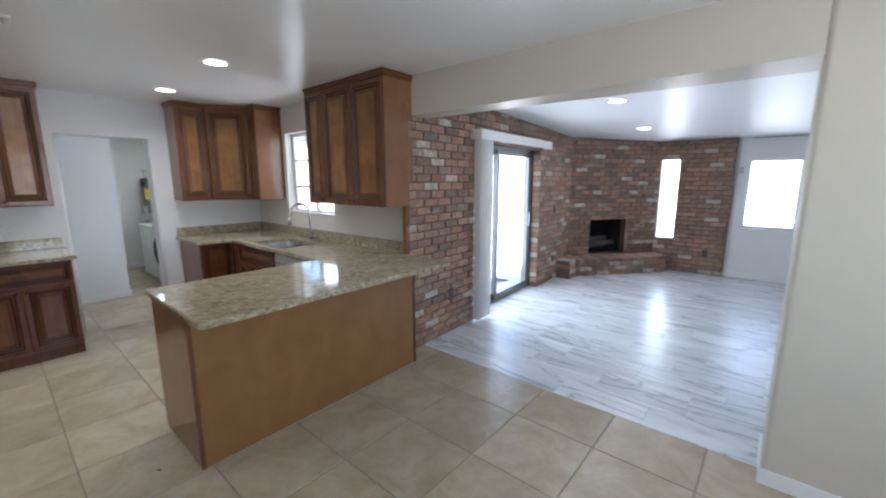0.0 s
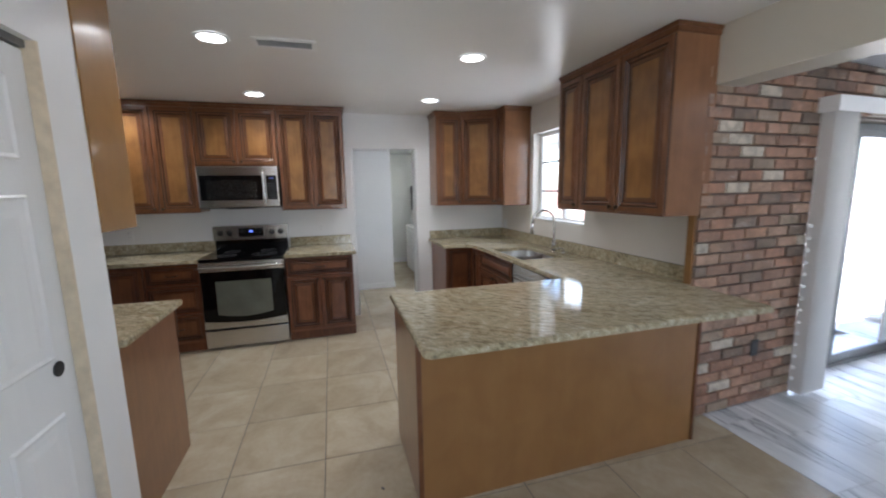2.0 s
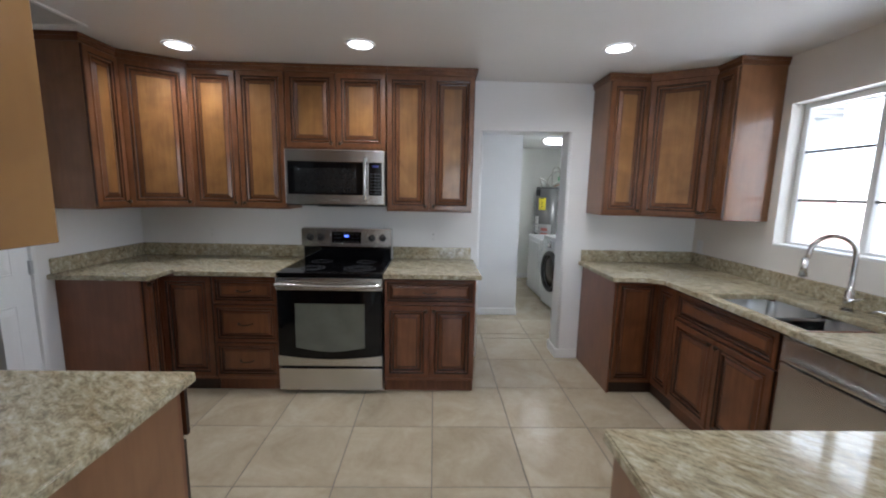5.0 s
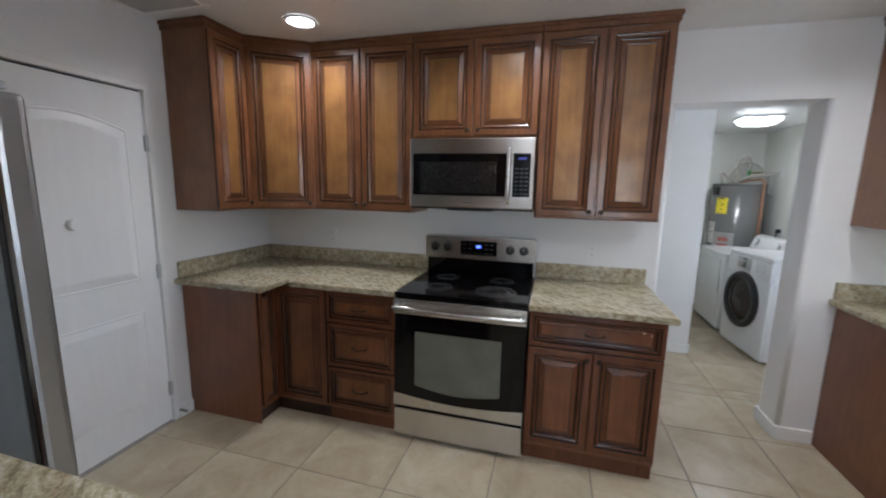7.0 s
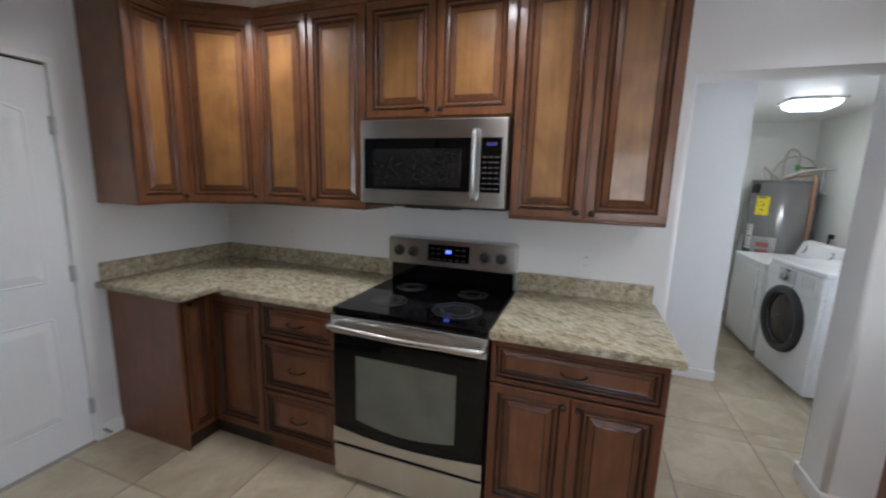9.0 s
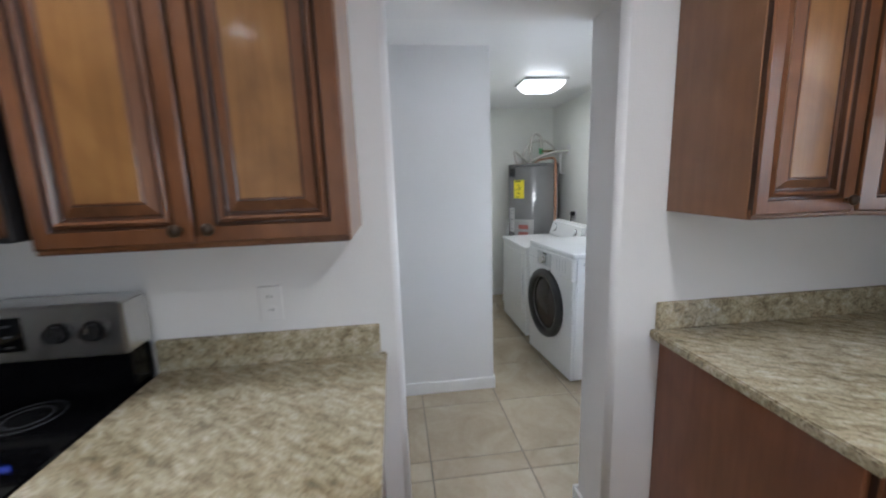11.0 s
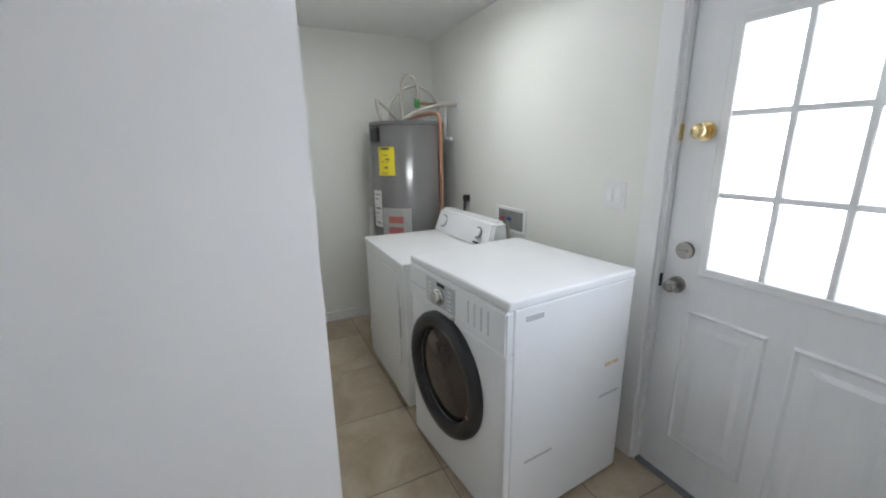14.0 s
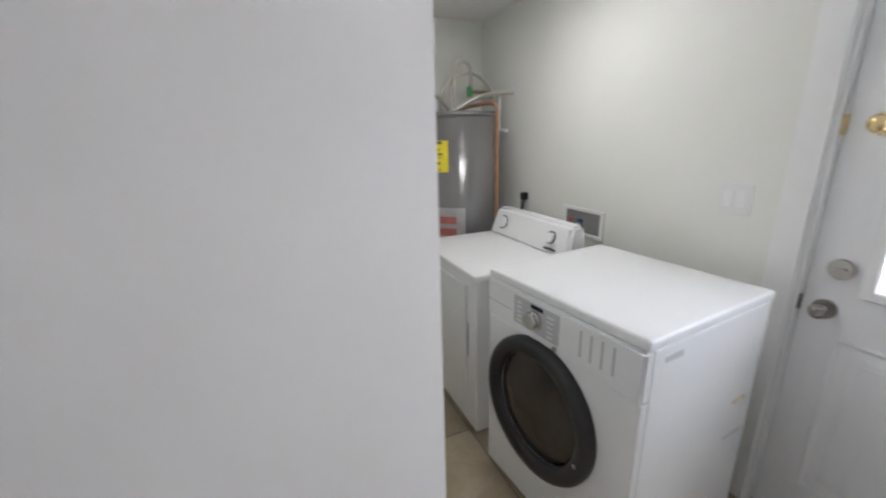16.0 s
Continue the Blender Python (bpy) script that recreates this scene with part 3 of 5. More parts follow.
def corner_base(m, arm_x, arm_y, da, db, label):
    """L-shaped corner cabinet with two doors that meet in the inner corner. Local: corner at the origin, arms along +x and -y."""
    t = thing("corner_cabinet", m, label, "base cabinet", "base cabinets")
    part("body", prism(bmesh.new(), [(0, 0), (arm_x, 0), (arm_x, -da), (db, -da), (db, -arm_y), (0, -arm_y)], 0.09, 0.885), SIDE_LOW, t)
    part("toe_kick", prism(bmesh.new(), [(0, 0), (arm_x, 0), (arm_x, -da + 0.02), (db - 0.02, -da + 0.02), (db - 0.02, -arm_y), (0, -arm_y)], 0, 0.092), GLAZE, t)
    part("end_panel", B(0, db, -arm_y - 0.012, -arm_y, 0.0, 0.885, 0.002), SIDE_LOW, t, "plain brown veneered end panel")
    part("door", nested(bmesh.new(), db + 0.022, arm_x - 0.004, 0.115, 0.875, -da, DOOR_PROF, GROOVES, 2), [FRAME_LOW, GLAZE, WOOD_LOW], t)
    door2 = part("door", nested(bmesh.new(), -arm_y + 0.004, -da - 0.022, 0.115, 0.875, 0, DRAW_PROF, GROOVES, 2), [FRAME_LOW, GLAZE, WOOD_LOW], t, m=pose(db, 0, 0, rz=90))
    bm = bmesh.new()
    bmesh.ops.create_uvsphere(bm, u_segments=14, v_segments=8, radius=0.0145, matrix=Matrix.Translation((-arm_y + 0.035, -0.034, 0.84)))
    part("knob", bm, BRONZE, door2, "dark bronze knob")
    return t


corner_base(pose(WX, SY, 0, rz=90), 0.938, 0.82, BD, 0.555, "brown glazed maple corner cabinet beside the drawers")
corner_base(pose(WX, NY, 0), 0.89, 0.975, 0.655, BD, "brown glazed maple corner cabinet beside the sink")
base(NORTH(-3.70), 0.80, "brown glazed maple sink cabinet with false drawer front", 0.655, "sink")

# dishwasher
t = thing("dishwasher", NORTH(-2.895), "stainless steel dishwasher under the granite counter", "dishwasher")
part("body", bx(B(0.002, 0.598, -0.63, -0.02, 0.1, 0.68), 0.09, 0.598, -0.63, -0.02, 0.68, 0.875), BLACKP, t)
part("door", B(0.004, 0.596, -0.665, -0.63, 0.11, 0.74, 0.006, 2), STEEL, t)
part("control_panel", B(0.004, 0.596, -0.668, -0.63, 0.748, 0.87, 0.006, 2), STEEL_H, t, "brushed steel control strip")
part("handle", B(0.06, 0.54, -0.700, -0.668, 0.765, 0.785, 0.006, 2), STEEL_H, t)
part("toe_kick", B(0.004, 0.596, -0.60, -0.58, 0.0, 0.1), BLACKP, t)

# peninsula
t = thing("peninsula_cabinet", pose(-2.04, 1.258, 0), "long peninsula cabinet with plain honey-brown back", "base cabinet")
part("body", B(0.0, 0.585, 0.012, 1.70, 0.0, 0.885), SIDE, t)
part("back_panel", prism(bmesh.new(), [(0.612, 0.0), (0.632, 0.0), (0.596, 1.70), (0.588, 1.70)], 0.0, 0.885, 0.002), BACKP, t, "smooth honey-brown veneered panel")
part("end_panel", B(0.0, 0.61, 0.0, 0.012, 0.0, 0.885, 0.002), SIDE, t)
part("corner_strip", B(0.614, 0.636, -0.004, 0.02, 0.0, 0.885, 0.003), WOOD, t)
part("edge_strip", B(0.588, 0.606, 1.69, 1.71, 0.0, 0.885, 0.003), WOOD, t)
part("end_filler", B(0.0, 0.40, 1.702, 1.85, 0.0, 0.885), SIDE, t)

# cabinet next to the fridge, fronts to the west
t = base(pose(-1.68, -0.015, 0, rz=-90), 0.78, "brown cabinet with granite top beside the fridge", 0.665, "doors")
part("end_panel", B(-0.012, 0.0, -0.63, 0, 0.0, 0.885, 0.002), SIDE, t, "smooth brown veneered panel")

for ob in t.children:
    if ob.name.startswith("drawer"):
        ob.location.y -= 0.022

# ---- counters ----
def counter(name, polys, splash, label):
    t = thing(name, pose(0, 0, 0.886), label, "countertop")
    bm = bmesh.new()
    for p in polys:
        prism(bm, p, 0, 0.034, 0.005)
    part("slab", bm, GRANITE, t)
    for b in splash:
        part("backsplash", B(*b, 0.034, 0.135, 0.003), GRANITE, t)


CF = -3.885
counter("countertop", [[(WX, SY), (-3.705, SY), (-3.705, -1.09), (CF - 0.06, -1.09), (CF, -1.03), (CF, -0.332), (WX, -0.332)]],
        [(WX, WX + 0.02, SY + 0.02, -0.332), (WX, -3.735, SY, SY + 0.02)], "polished beige granite countertop turning the corner")
counter("countertop", [[(WX, 0.435), (CF, 0.435), (CF, 1.145), (WX, 1.145)]], [(WX, WX + 0.02, 0.435, 1.125)], "polished beige granite countertop beside the range")
SX0, SX1, SY0, SY1 = -3.47, -2.80, 2.51, 2.92
counter("countertop", [[(WX, 2.10), (CF, 2.10), (CF, 2.355), (-3.81, 2.435), (SX0, 2.435), (SX0, NY), (WX, NY)],
                       [(SX0, 2.435), (SX1, 2.435), (SX1, SY0), (SX0, SY0)], [(SX0, SY1), (SX1, SY1), (SX1, NY), (SX0, NY)],
                       [(SX1, 2.435), (-2.062, 2.435), (-2.062, 1.235), (-1.165, 1.235), (-1.14, 1.26), (-1.14, 3.085), (-1.60, 3.085), (-1.60, NY), (SX1, NY)]],
        [(WX, WX + 0.02, 2.12, NY - 0.02), (WX, -1.69, NY - 0.02, NY)], "polished beige granite counter with sink and peninsula")
counter("countertop", [[(-2.36, 0.03), (-1.68, 0.03), (-1.68, -0.80), (-2.36, -0.80)]], [], "polished beige granite countertop beside the fridge")

# sink
t = thing("kitchen_sink", pose(0, 0, 0.886), "double-bowl stainless steel sink set under granite", "sink")
for x0, x1, z0 in ((SX0 - 0.004, -3.12, -0.2), (-3.10, SX1 + 0.004, -0.17)):
    bm = bmesh.new()
    bx(bm, x0, x1, SY0 - 0.004, SY1 + 0.004, z0, 0.0)
    bmesh.ops.delete(bm, geom=[f for f in bm.faces if f.normal.z > 0.9], context="FACES")
    bmesh.ops.bevel(bm, geom=[e for e in bm.edges if not e.is_boundary], offset=0.045, segments=5, affect="EDGES", clamp_overlap=True)
    bmesh.ops.reverse_faces(bm, faces=bm.faces)
    for f in bm.faces:
        f.smooth = True
    b = part("bowl", bm, SINKS, t, "brushed steel bowl with rounded corners")
    part("drain", cyl(bmesh.new(), ((x0 + x1) / 2, (SY0 + SY1) / 2, z0 + 0.002), 0.045, 0.006), CHROME, b)
part("divider", B(-3.12, -3.10, SY0, SY1, -0.10, -0.006, 0.006, 2), SINKS, t)

# faucet
t = thing("kitchen_faucet", pose(-3.13, 3.02, 0.92), "tall gooseneck pull-down faucet in brushed nickel", "faucet")
part("base", cyl(cyl(bmesh.new(), (0, 0, 0.004), 0.03, 0.008), (0, 0, 0.06), 0.024, 0.11, r2=0.019), CHROME, t)
part("neck", tube(bmesh.new(), [(0, 0, 0.1), (0, 0, 0.2), (0, 0, 0.30)] + arc((-0.03, -0.098, 0.30), 0.1025, 0, 180, 14, (0.29, 0.957, 0), (0, 0, 1))[1:] + [(-0.062, -0.204, 0.27)], 0.0125, 14), CHROME, t)
part("spray_head", cyl(bmesh.new(), (-0.064, -0.208, 0.225), 0.019, 0.10, r2=0.0135), CHROME, t)
part("lever", tube(bmesh.new(), [(0.02, 0, 0.07), (0.05, -0.01, 0.075), (0.10, -0.03, 0.095)], 0.008), CHROME, t)
t = thing("soap_dispenser", pose(-2.90, 2.985, 0.92), "small brushed nickel soap dispenser beside faucet", "soap dispenser")
part("base", cyl(bmesh.new(), (0, 0, 0.015), 0.018, 0.03), CHROME, t)
part("spout", tube(bmesh.new(), [(0, 0, 0.03), (0, 0, 0.055), (-0.02, -0.03, 0.06), (-0.035, -0.055, 0.055)], 0.007), CHROME, t)

# ---- wall cabinets ----
UZ, UH = 1.35, 1.088
upper(WEST(-1.075, UZ), 0.72, UH, 2, "tall brown glazed maple wall cabinet, two doors")
upper(WEST(-0.353, 1.815), 0.768, UH - 0.465, 2, "short brown glazed maple cabinet over the microwave")
upper(WEST(0.417, UZ), 0.675, UH, 2, "tall brown glazed maple wall cabinet, two doors", right=True)
upper(SOUTH(-3.768, UZ), 0.282, UH, 1, "narrow brown glazed maple wall cabinet", left=True, knob_in=False)
upper(WEST(2.135, UZ), 0.31, UH, 1, "narrow brown glazed maple wall cabinet", left=True, knob_in=False)
upper(NORTH(-4.045, UZ), 0.21, UH, 1, "narrow brown glazed maple wall cabinet", right=True)
upper(NORTH(-2.735, UZ + 0.01), 0.30, UH - 0.01, 1, "narrow brown glazed maple wall cabinet", left=True, knob_in=False)
upper(NORTH(-2.434, UZ + 0.01), 0.834, UH - 0.01, 2, "brown glazed maple wall cabinet above the counter", right=True)
t = upper(pose(-1.68, -0.005, 1.39, rz=-90), 0.79, 1.048, 2, "honey-brown wall cabinet beside the fridge", 0.29, left=True)
part("end_panel", B(-0.012, 0.0, -0.30, 0, 0.0, 1.02, 0.002), GOLD, t, "smooth golden-brown veneered panel")


def corner_upper(m, a, b, da, db, label):
    """Diagonal corner wall cabinet; corner at the origin, arms along +x (a) and -y (b)."""
    t = thing("corner_wall_cabinet", m, label, "wall cabinet", "wall cabinets")
    part("body", prism(bmesh.new(), [(0, 0), (a, 0), (a, -da), (db, -b), (0, -b)], 0, UH - 0.03), SIDE, t)
    part("crown_moulding", prism(bmesh.new(), [(0, 0), (a, 0), (a, -da - 0.03), (db + 0.02, -b - 0.01), (0, -b)], UH - 0.024, UH, 0.003), WOOD, t)
    p, q = Vector((db, -b)), Vector((a, -da))
    L = (q - p).length
    turn = pose(p.x, p.y, 0, rz=math.degrees(math.atan2(q.y - p.y, q.x - p.x)))
    d = part("door", nested(bmesh.new(), 0.012, L - 0.012, 0.012, UH - 0.06, 0.0, DOOR_PROF, GROOVES, 2), [WOOD, GLAZE_UP, WOOD_PANEL], t, m=turn)
    part("bottom_rail", B(0, L, -0.012, 0.0, 0.0, 0.03, 0.004), WOOD, t, m=turn)
    part("top_rail", B(0, L, -0.014, 0.0, UH - 0.062, UH - 0.02, 0.004), WOOD, t, m=turn)
    bm = bmesh.new()
    bmesh.ops.create_uvsphere(bm, u_segments=14, v_segments=8, radius=0.0145, matrix=Matrix.Translation((L - 0.04, -0.036, 0.045)))
    part("knob", bm, BRONZE, d, "dark bronze knob")


corner_upper(pose(WX, SY, UZ, rz=90), 0.665, 0.54, 0.315, 0.315, "diagonal brown glazed maple corner wall cabinet")
corner_upper(pose(WX, NY, UZ), 0.545, 0.685, 0.315, 0.315, "diagonal brown glazed maple corner wall cabinet")

# ---- range ----
t = thing("range", WEST(-0.328), "stainless steel electric range with black glass cooktop", "stove")
W = 0.76
part("body", B(0.004, W - 0.004, -0.66, -0.03, 0.03, 0.89), BLACKP, t)
part("cooktop", B(0.0, W, -0.695, -0.03, 0.89, 0.918, 0.006, 2), BLACKG, t, "glossy black ceramic cooktop")
for cx, cy, r in ((0.2, -0.5, 0.09), (0.56, -0.5, 0.115), (0.2, -0.22, 0.08), (0.56, -0.22, 0.075)):
    zone = part("burner", cyl(bmesh.new(), (cx, cy, 0.9181), r, 0.0012, seg=40), BURNER, t, "speckled grey burner zone")
    for q in (r, r * 0.66):
        part("burner_ring", tube(bmesh.new(), arc((cx, cy, 0.9188), q, 0, 360, 40, (1, 0, 0), (0, 1, 0)), 0.0012, 5), MARKS, zone)
part("riser", B(0.01, W - 0.01, -0.10, -0.01, 0.91, 1.04, 0.006), BLACKG, t)
cp = part("control_panel", prism(bmesh.new(), [(0, -0.01), (W, -0.01), (W, -0.125), (0, -0.125)], 1.03, 1.185, 0.008), STEEL_H, t, "brushed steel control panel")
part("display", B(0.255, 0.505, -0.128, -0.12, 1.062, 1.158, 0.001), BLACKG, cp)
part("clock", B(0.365, 0.398, -0.1295, -0.127, 1.112, 1.130), BLUE, cp, "lit blue clock digits")
bm = bmesh.new()
for r in range(3):
    for c in range(6):
        if r == 1 and c in (2, 3):
            continue
        bx(bm, 0.275 + c * 0.037, 0.295 + c * 0.037, -0.1288, -0.1275, 1.073 + r * 0.03, 1.078 + r * 0.03)
tagged(part("markings", bm, MARKS, cp), kind="stuff")
for kx in (0.075, 0.165, 0.595, 0.685):
    k = part("knob", cyl(cyl(bmesh.new(), (kx, -0.129, 1.108), 0.029, 0.008, "y"), (kx, -0.142, 1.108), 0.021, 0.026, "y"), BLACKP, cp)
    part("pointer", B(kx - 0.003, kx + 0.003, -0.157, -0.153, 1.108, 1.127), STEEL, k)
door = part("oven_door", B(0.003, W - 0.003, -0.70, -0.66, 0.215, 0.885, 0.008, 2), BLACKG, t, "black glass oven door")
part("door_rail", B(0.0, W, -0.708, -0.665, 0.795, 0.885, 0.006, 2), STEEL_H, door, "brushed steel door rail")
bm = bmesh.new()
n = 12
poly = [(0.13 + 0.5 * k / n, 0.365 - 0.032 * math.sin(math.pi * k / n)) for k in range(n + 1)] + [(0.63, 0.695), (0.13, 0.695)]
f0 = [bm.verts.new((x, -0.7025, z)) for x, z in poly]
f1 = [bm.verts.new((x, -0.69, z)) for x, z in poly]
bm.faces.new(f0)
for k in range(len(poly)):
    bm.faces.new((f0[k], f0[(k + 1) % len(poly)], f1[(k + 1) % len(poly)], f1[k]))
part("oven_window", bm, OVENW, door, "smoky oven window, floor reflection painted in its grey")
pts = [(0.012, -0.70, 0.842), (0.016, -0.735, 0.842), (0.05, -0.748, 0.84), (W / 2, -0.765, 0.836), (W - 0.05, -0.748, 0.84), (W - 0.016, -0.735, 0.842), (W - 0.012, -0.70, 0.842)]
part("handle", tube(bmesh.new(), spline(pts, 6), 0.0145, 12), STEEL_BAR, door, "curved brushed steel bar handle")
bm = bmesh.new()
lo = [(W * k / 12, 0.305 - 0.03 * math.sin(math.pi * k / 12)) for k in range(13)]
f0 = [bm.verts.new((x, -0.7045, z)) for x, z in [(0.0, 0.225), (W, 0.225)] + lo[::-1]]
f1 = [bm.verts.new((x, -0.69, z)) for x, z in [(0.0, 0.225), (W, 0.225)] + lo[::-1]]
bm.faces.new(f0)
for k in range(len(f0)):
    bm.faces.new((f0[k], f0[(k + 1) % len(f0)], f1[(k + 1) % len(f0)], f1[k]))
part("lower_trim", bm, STEEL_H, door, "curved brushed steel lower trim")
part("storage_drawer", B(0.0, W, -0.70, -0.66, 0.03, 0.205, 0.006, 2), STEEL_H, t, "brushed steel storage drawer")
for fx in (0.03, W - 0.08):
    part("foot", B(fx, fx + 0.05, -0.62, -0.57, 0, 0.03), BLACKP, t)

# ---- microwave ----
t = thing("microwave", WEST(-0.347, 1.385), "stainless over-the-range microwave under the short cabinet", "microwave")
W, H = 0.757, 0.425
part("body", B(0.0, W, -0.36, 0, 0.0, H, 0.004), BLACKP, t)
door = part("door", B(0.0, W, -0.40, -0.36, 0.012, H, 0.008, 2), STEEL_H, t, "brushed steel door")
part("glass", B(0.022, 0.60, -0.403, -0.395, 0.085, 0.335, 0.003), BLACKG, door)
part("window", B(0.075, 0.54, -0.4045, -0.40, 0.10, 0.285, 0.002), MWWIN, door, "dark mesh microwave window")
part("keypad", B(0.635, 0.735, -0.403, -0.395, 0.085, 0.335, 0.003), BLACKG, t)
bm = bmesh.new()
for r in range(7):
    for c in range(3):
        bx(bm, 0.648 + c * 0.028, 0.666 + c * 0.028, -0.4036, -0.4026, 0.10 + r * 0.024, 0.106 + r * 0.024)
tagged(part("key_markings", bm, MARKS, t), kind="stuff")
part("clock", B(0.665, 0.71, -0.4036, -0.4026, 0.298, 0.312), simple("dim_blue", (0.05, 0.06, 0.25), 0.3), t)
part("handle", tube(bmesh.new(), spline([(0.612, -0.40, 0.36), (0.612, -0.43, 0.35), (0.612, -0.442, 0.21), (0.612, -0.43, 0.07), (0.612, -0.40, 0.06)], 6), 0.0135, 12), STEEL_BAR, door, "bowed steel handle")
part("badge", B(0.34, 0.41, -0.4015, -0.3995, 0.042, 0.050), ALU, door)
part("vent_grille", B(0.24, 0.52, -0.38, -0.2, -0.006, 0.0), BLACKP, t)

# ---- fridge ----
t = thing("refrigerator", pose(-1.72, -0.83, 0, rz=-90), "stainless steel refrigerator with grey side panels", "refrigerator")
part("body", B(0.0, 0.89, -0.79, 0, 0.03, 1.75, 0.006), FRIDGE_SIDE, t)
for x0, x1 in ((0.0, 0.40), (0.404, 0.89)):
    d = part("door", B(x0, x1, -0.885, -0.805, 0.06, 1.745, 0.02, 3), FRIDGE_STEEL, t, "brushed steel door with rounded edge")
    hx = x1 - 0.05 if x0 == 0 else x0 + 0.05
    part("handle", tube(bmesh.new(), spline([(hx, -0.88, 0.6), (hx, -0.93, 0.63), (hx, -0.935, 1.1), (hx, -0.93, 1.57), (hx, -0.88, 1.6)], 5), 0.014), STEEL_BAR, d)
part("gasket", B(0.012, 0.878, -0.805, -0.79, 0.07, 1.735), BLACKP, t)
part("hinge_cover", B(0.02, 0.11, -0.86, -0.72, 1.752, 1.775, 0.008, 2), APPL_GREY, t)
part("kick_plate", B(0.01, 0.88, -0.78, -0.76, 0.0, 0.06), BLACKP, t)


# ---- lights and vents ----
def can(x, y, z, tilt=0.0):
    t = thing("recessed_light", pose(x, y, z, tilt), "round white recessed ceiling light, switched on", "ceiling light", "recessed ceiling lights")
    bm = bmesh.new()
    o = bmesh.ops.create_circle(bm, segments=32, radius=0.098, matrix=Matrix.Translation((0, 0, -0.002)))["verts"]
    q = bmesh.ops.create_circle(bm, segments=32, radius=0.094, matrix=Matrix.Translation((0, 0, -0.008)))["verts"]
    p = bmesh.ops.create_circle(bm, segments=32, radius=0.076, matrix=Matrix.Translation((0, 0, -0.006)))["verts"]
    for a, b in ((o, q), (q, p)):
        for k in range(32):
            bm.faces.new((a[k], a[(k + 1) % 32], b[(k + 1) % 32], b[k]))
    part("trim_ring", bm, TRIM, t)
    part("lens", cyl(bmesh.new(), (0, 0, -0.003), 0.077, 0.004, seg=32), CAN_GLOW, t, "glowing white lens")


for cx, cy in CANS:
    can(cx, cy, TOP)
for cx, cy, cz in FAMILY_CANS:
    can(cx, cy, cz, -math.degrees(SLOPE))


def vent(m, w, h, n, label, back=APPL_GREY, fin=TRIM):
    t = thing("ceiling_vent", m, label, "ceiling vent")
    bm = bmesh.new()
    for b in ((0, w, 0, 0.025), (0, w, h - 0.025, h), (0, 0.025, 0.025, h - 0.025), (w - 0.025, w, 0.025, h - 0.025)):
        bx(bm, *b, -0.012, 0, 0.003)
    part("frame", bm, TRIM, t)
    part("backing", B(0.025, w - 0.025, 0.025, h - 0.025, -0.002, 0.0), back, t)
    for k in range(n):
        y = 0.03 + (h - 0.06) * (k + 0.5) / n
        part("slat", bx(bmesh.new(), 0.025, w - 0.025, -0.006, 0.006, -0.001, 0.001, m=Matrix.Translation((0, y, -0.006)) @ Matrix.Rotation(radians(40), 4, "X")), fin, t)


vent(pose(-2.36, 0.53, TOP, rz=90), 0.36, 0.16, 8, "white louvred ceiling air vent", INK, APPL_GREY)
vent(pose(-3.67, -1.72, TOP), 0.80, 0.45, 20, "large dusty return-air grille in the ceiling", INK, APPL_GREY)

# laundry light
t = thing("laundry_light", pose(-6.78, 2.51, LC), "bright rectangular wraparound laundry ceiling light", "ceiling light")
part("base", B(-0.15, 0.15, -0.19, 0.19, -0.02, 0, 0.004), TRIM, t)
bm = bmesh.new()
bx(bm, -0.14, 0.14, -0.182, 0.182, -0.085, -0.02)
for v in bm.verts:
    if v.co.z < -0.05:
        v.co.x, v.co.y = v.co.x * 0.72, v.co.y * 0.72
bmesh.ops.bevel(bm, geom=list(bm.edges), offset=0.016, segments=3, affect="EDGES", clamp_overlap=True)
part("diffuser", bm, DIFF_GLOW, t, "glowing prismatic diffuser")


# ---- doors and windows ----
def panel_rim(bm, x0, x1, z0, z1, y, mi=0):
    nested(bm, x0, x1, z0, z1, y, [(0, -0.002), (0.0, 0.001), (0.008, 0.007), (0.02, 0.002), (0.05, 0.002), (0.07, 0.006)], (), mi)


# panelled door on the south wall
t = thing("door_1", pose(-3.627, SY, 0), "white closed two-panel door with arched top", "door", kind="structure")
slab = part("door_leaf", B(0.003, 0.803, -0.055, -0.012, 0.012, 2.015, 0.003), DOORW, t)


def arched(bm, x0, x1, z0, z1, rise, y, prof, n=14):
    """A moulded panel that faces -y under a shallow arch."""
    rings = []
    for ins, h in prof:
        a, b = x0 + ins, x1 - ins
        top = [(b + (a - b) * k / n, z1 - ins + rise * math.sin(math.pi * k / n)) for k in range(n + 1)]
        rings.append([bm.verts.new((x, y - h, z)) for x, z in [(a, z0 + ins), (b, z0 + ins)] + top])
    for p, q in zip(rings, rings[1:]):
        for k in range(len(p)):
            bm.faces.new((p[k], p[(k + 1) % len(p)], q[(k + 1) % len(q)], q[k]))
    bm.faces.new(rings[-1])
    return bm


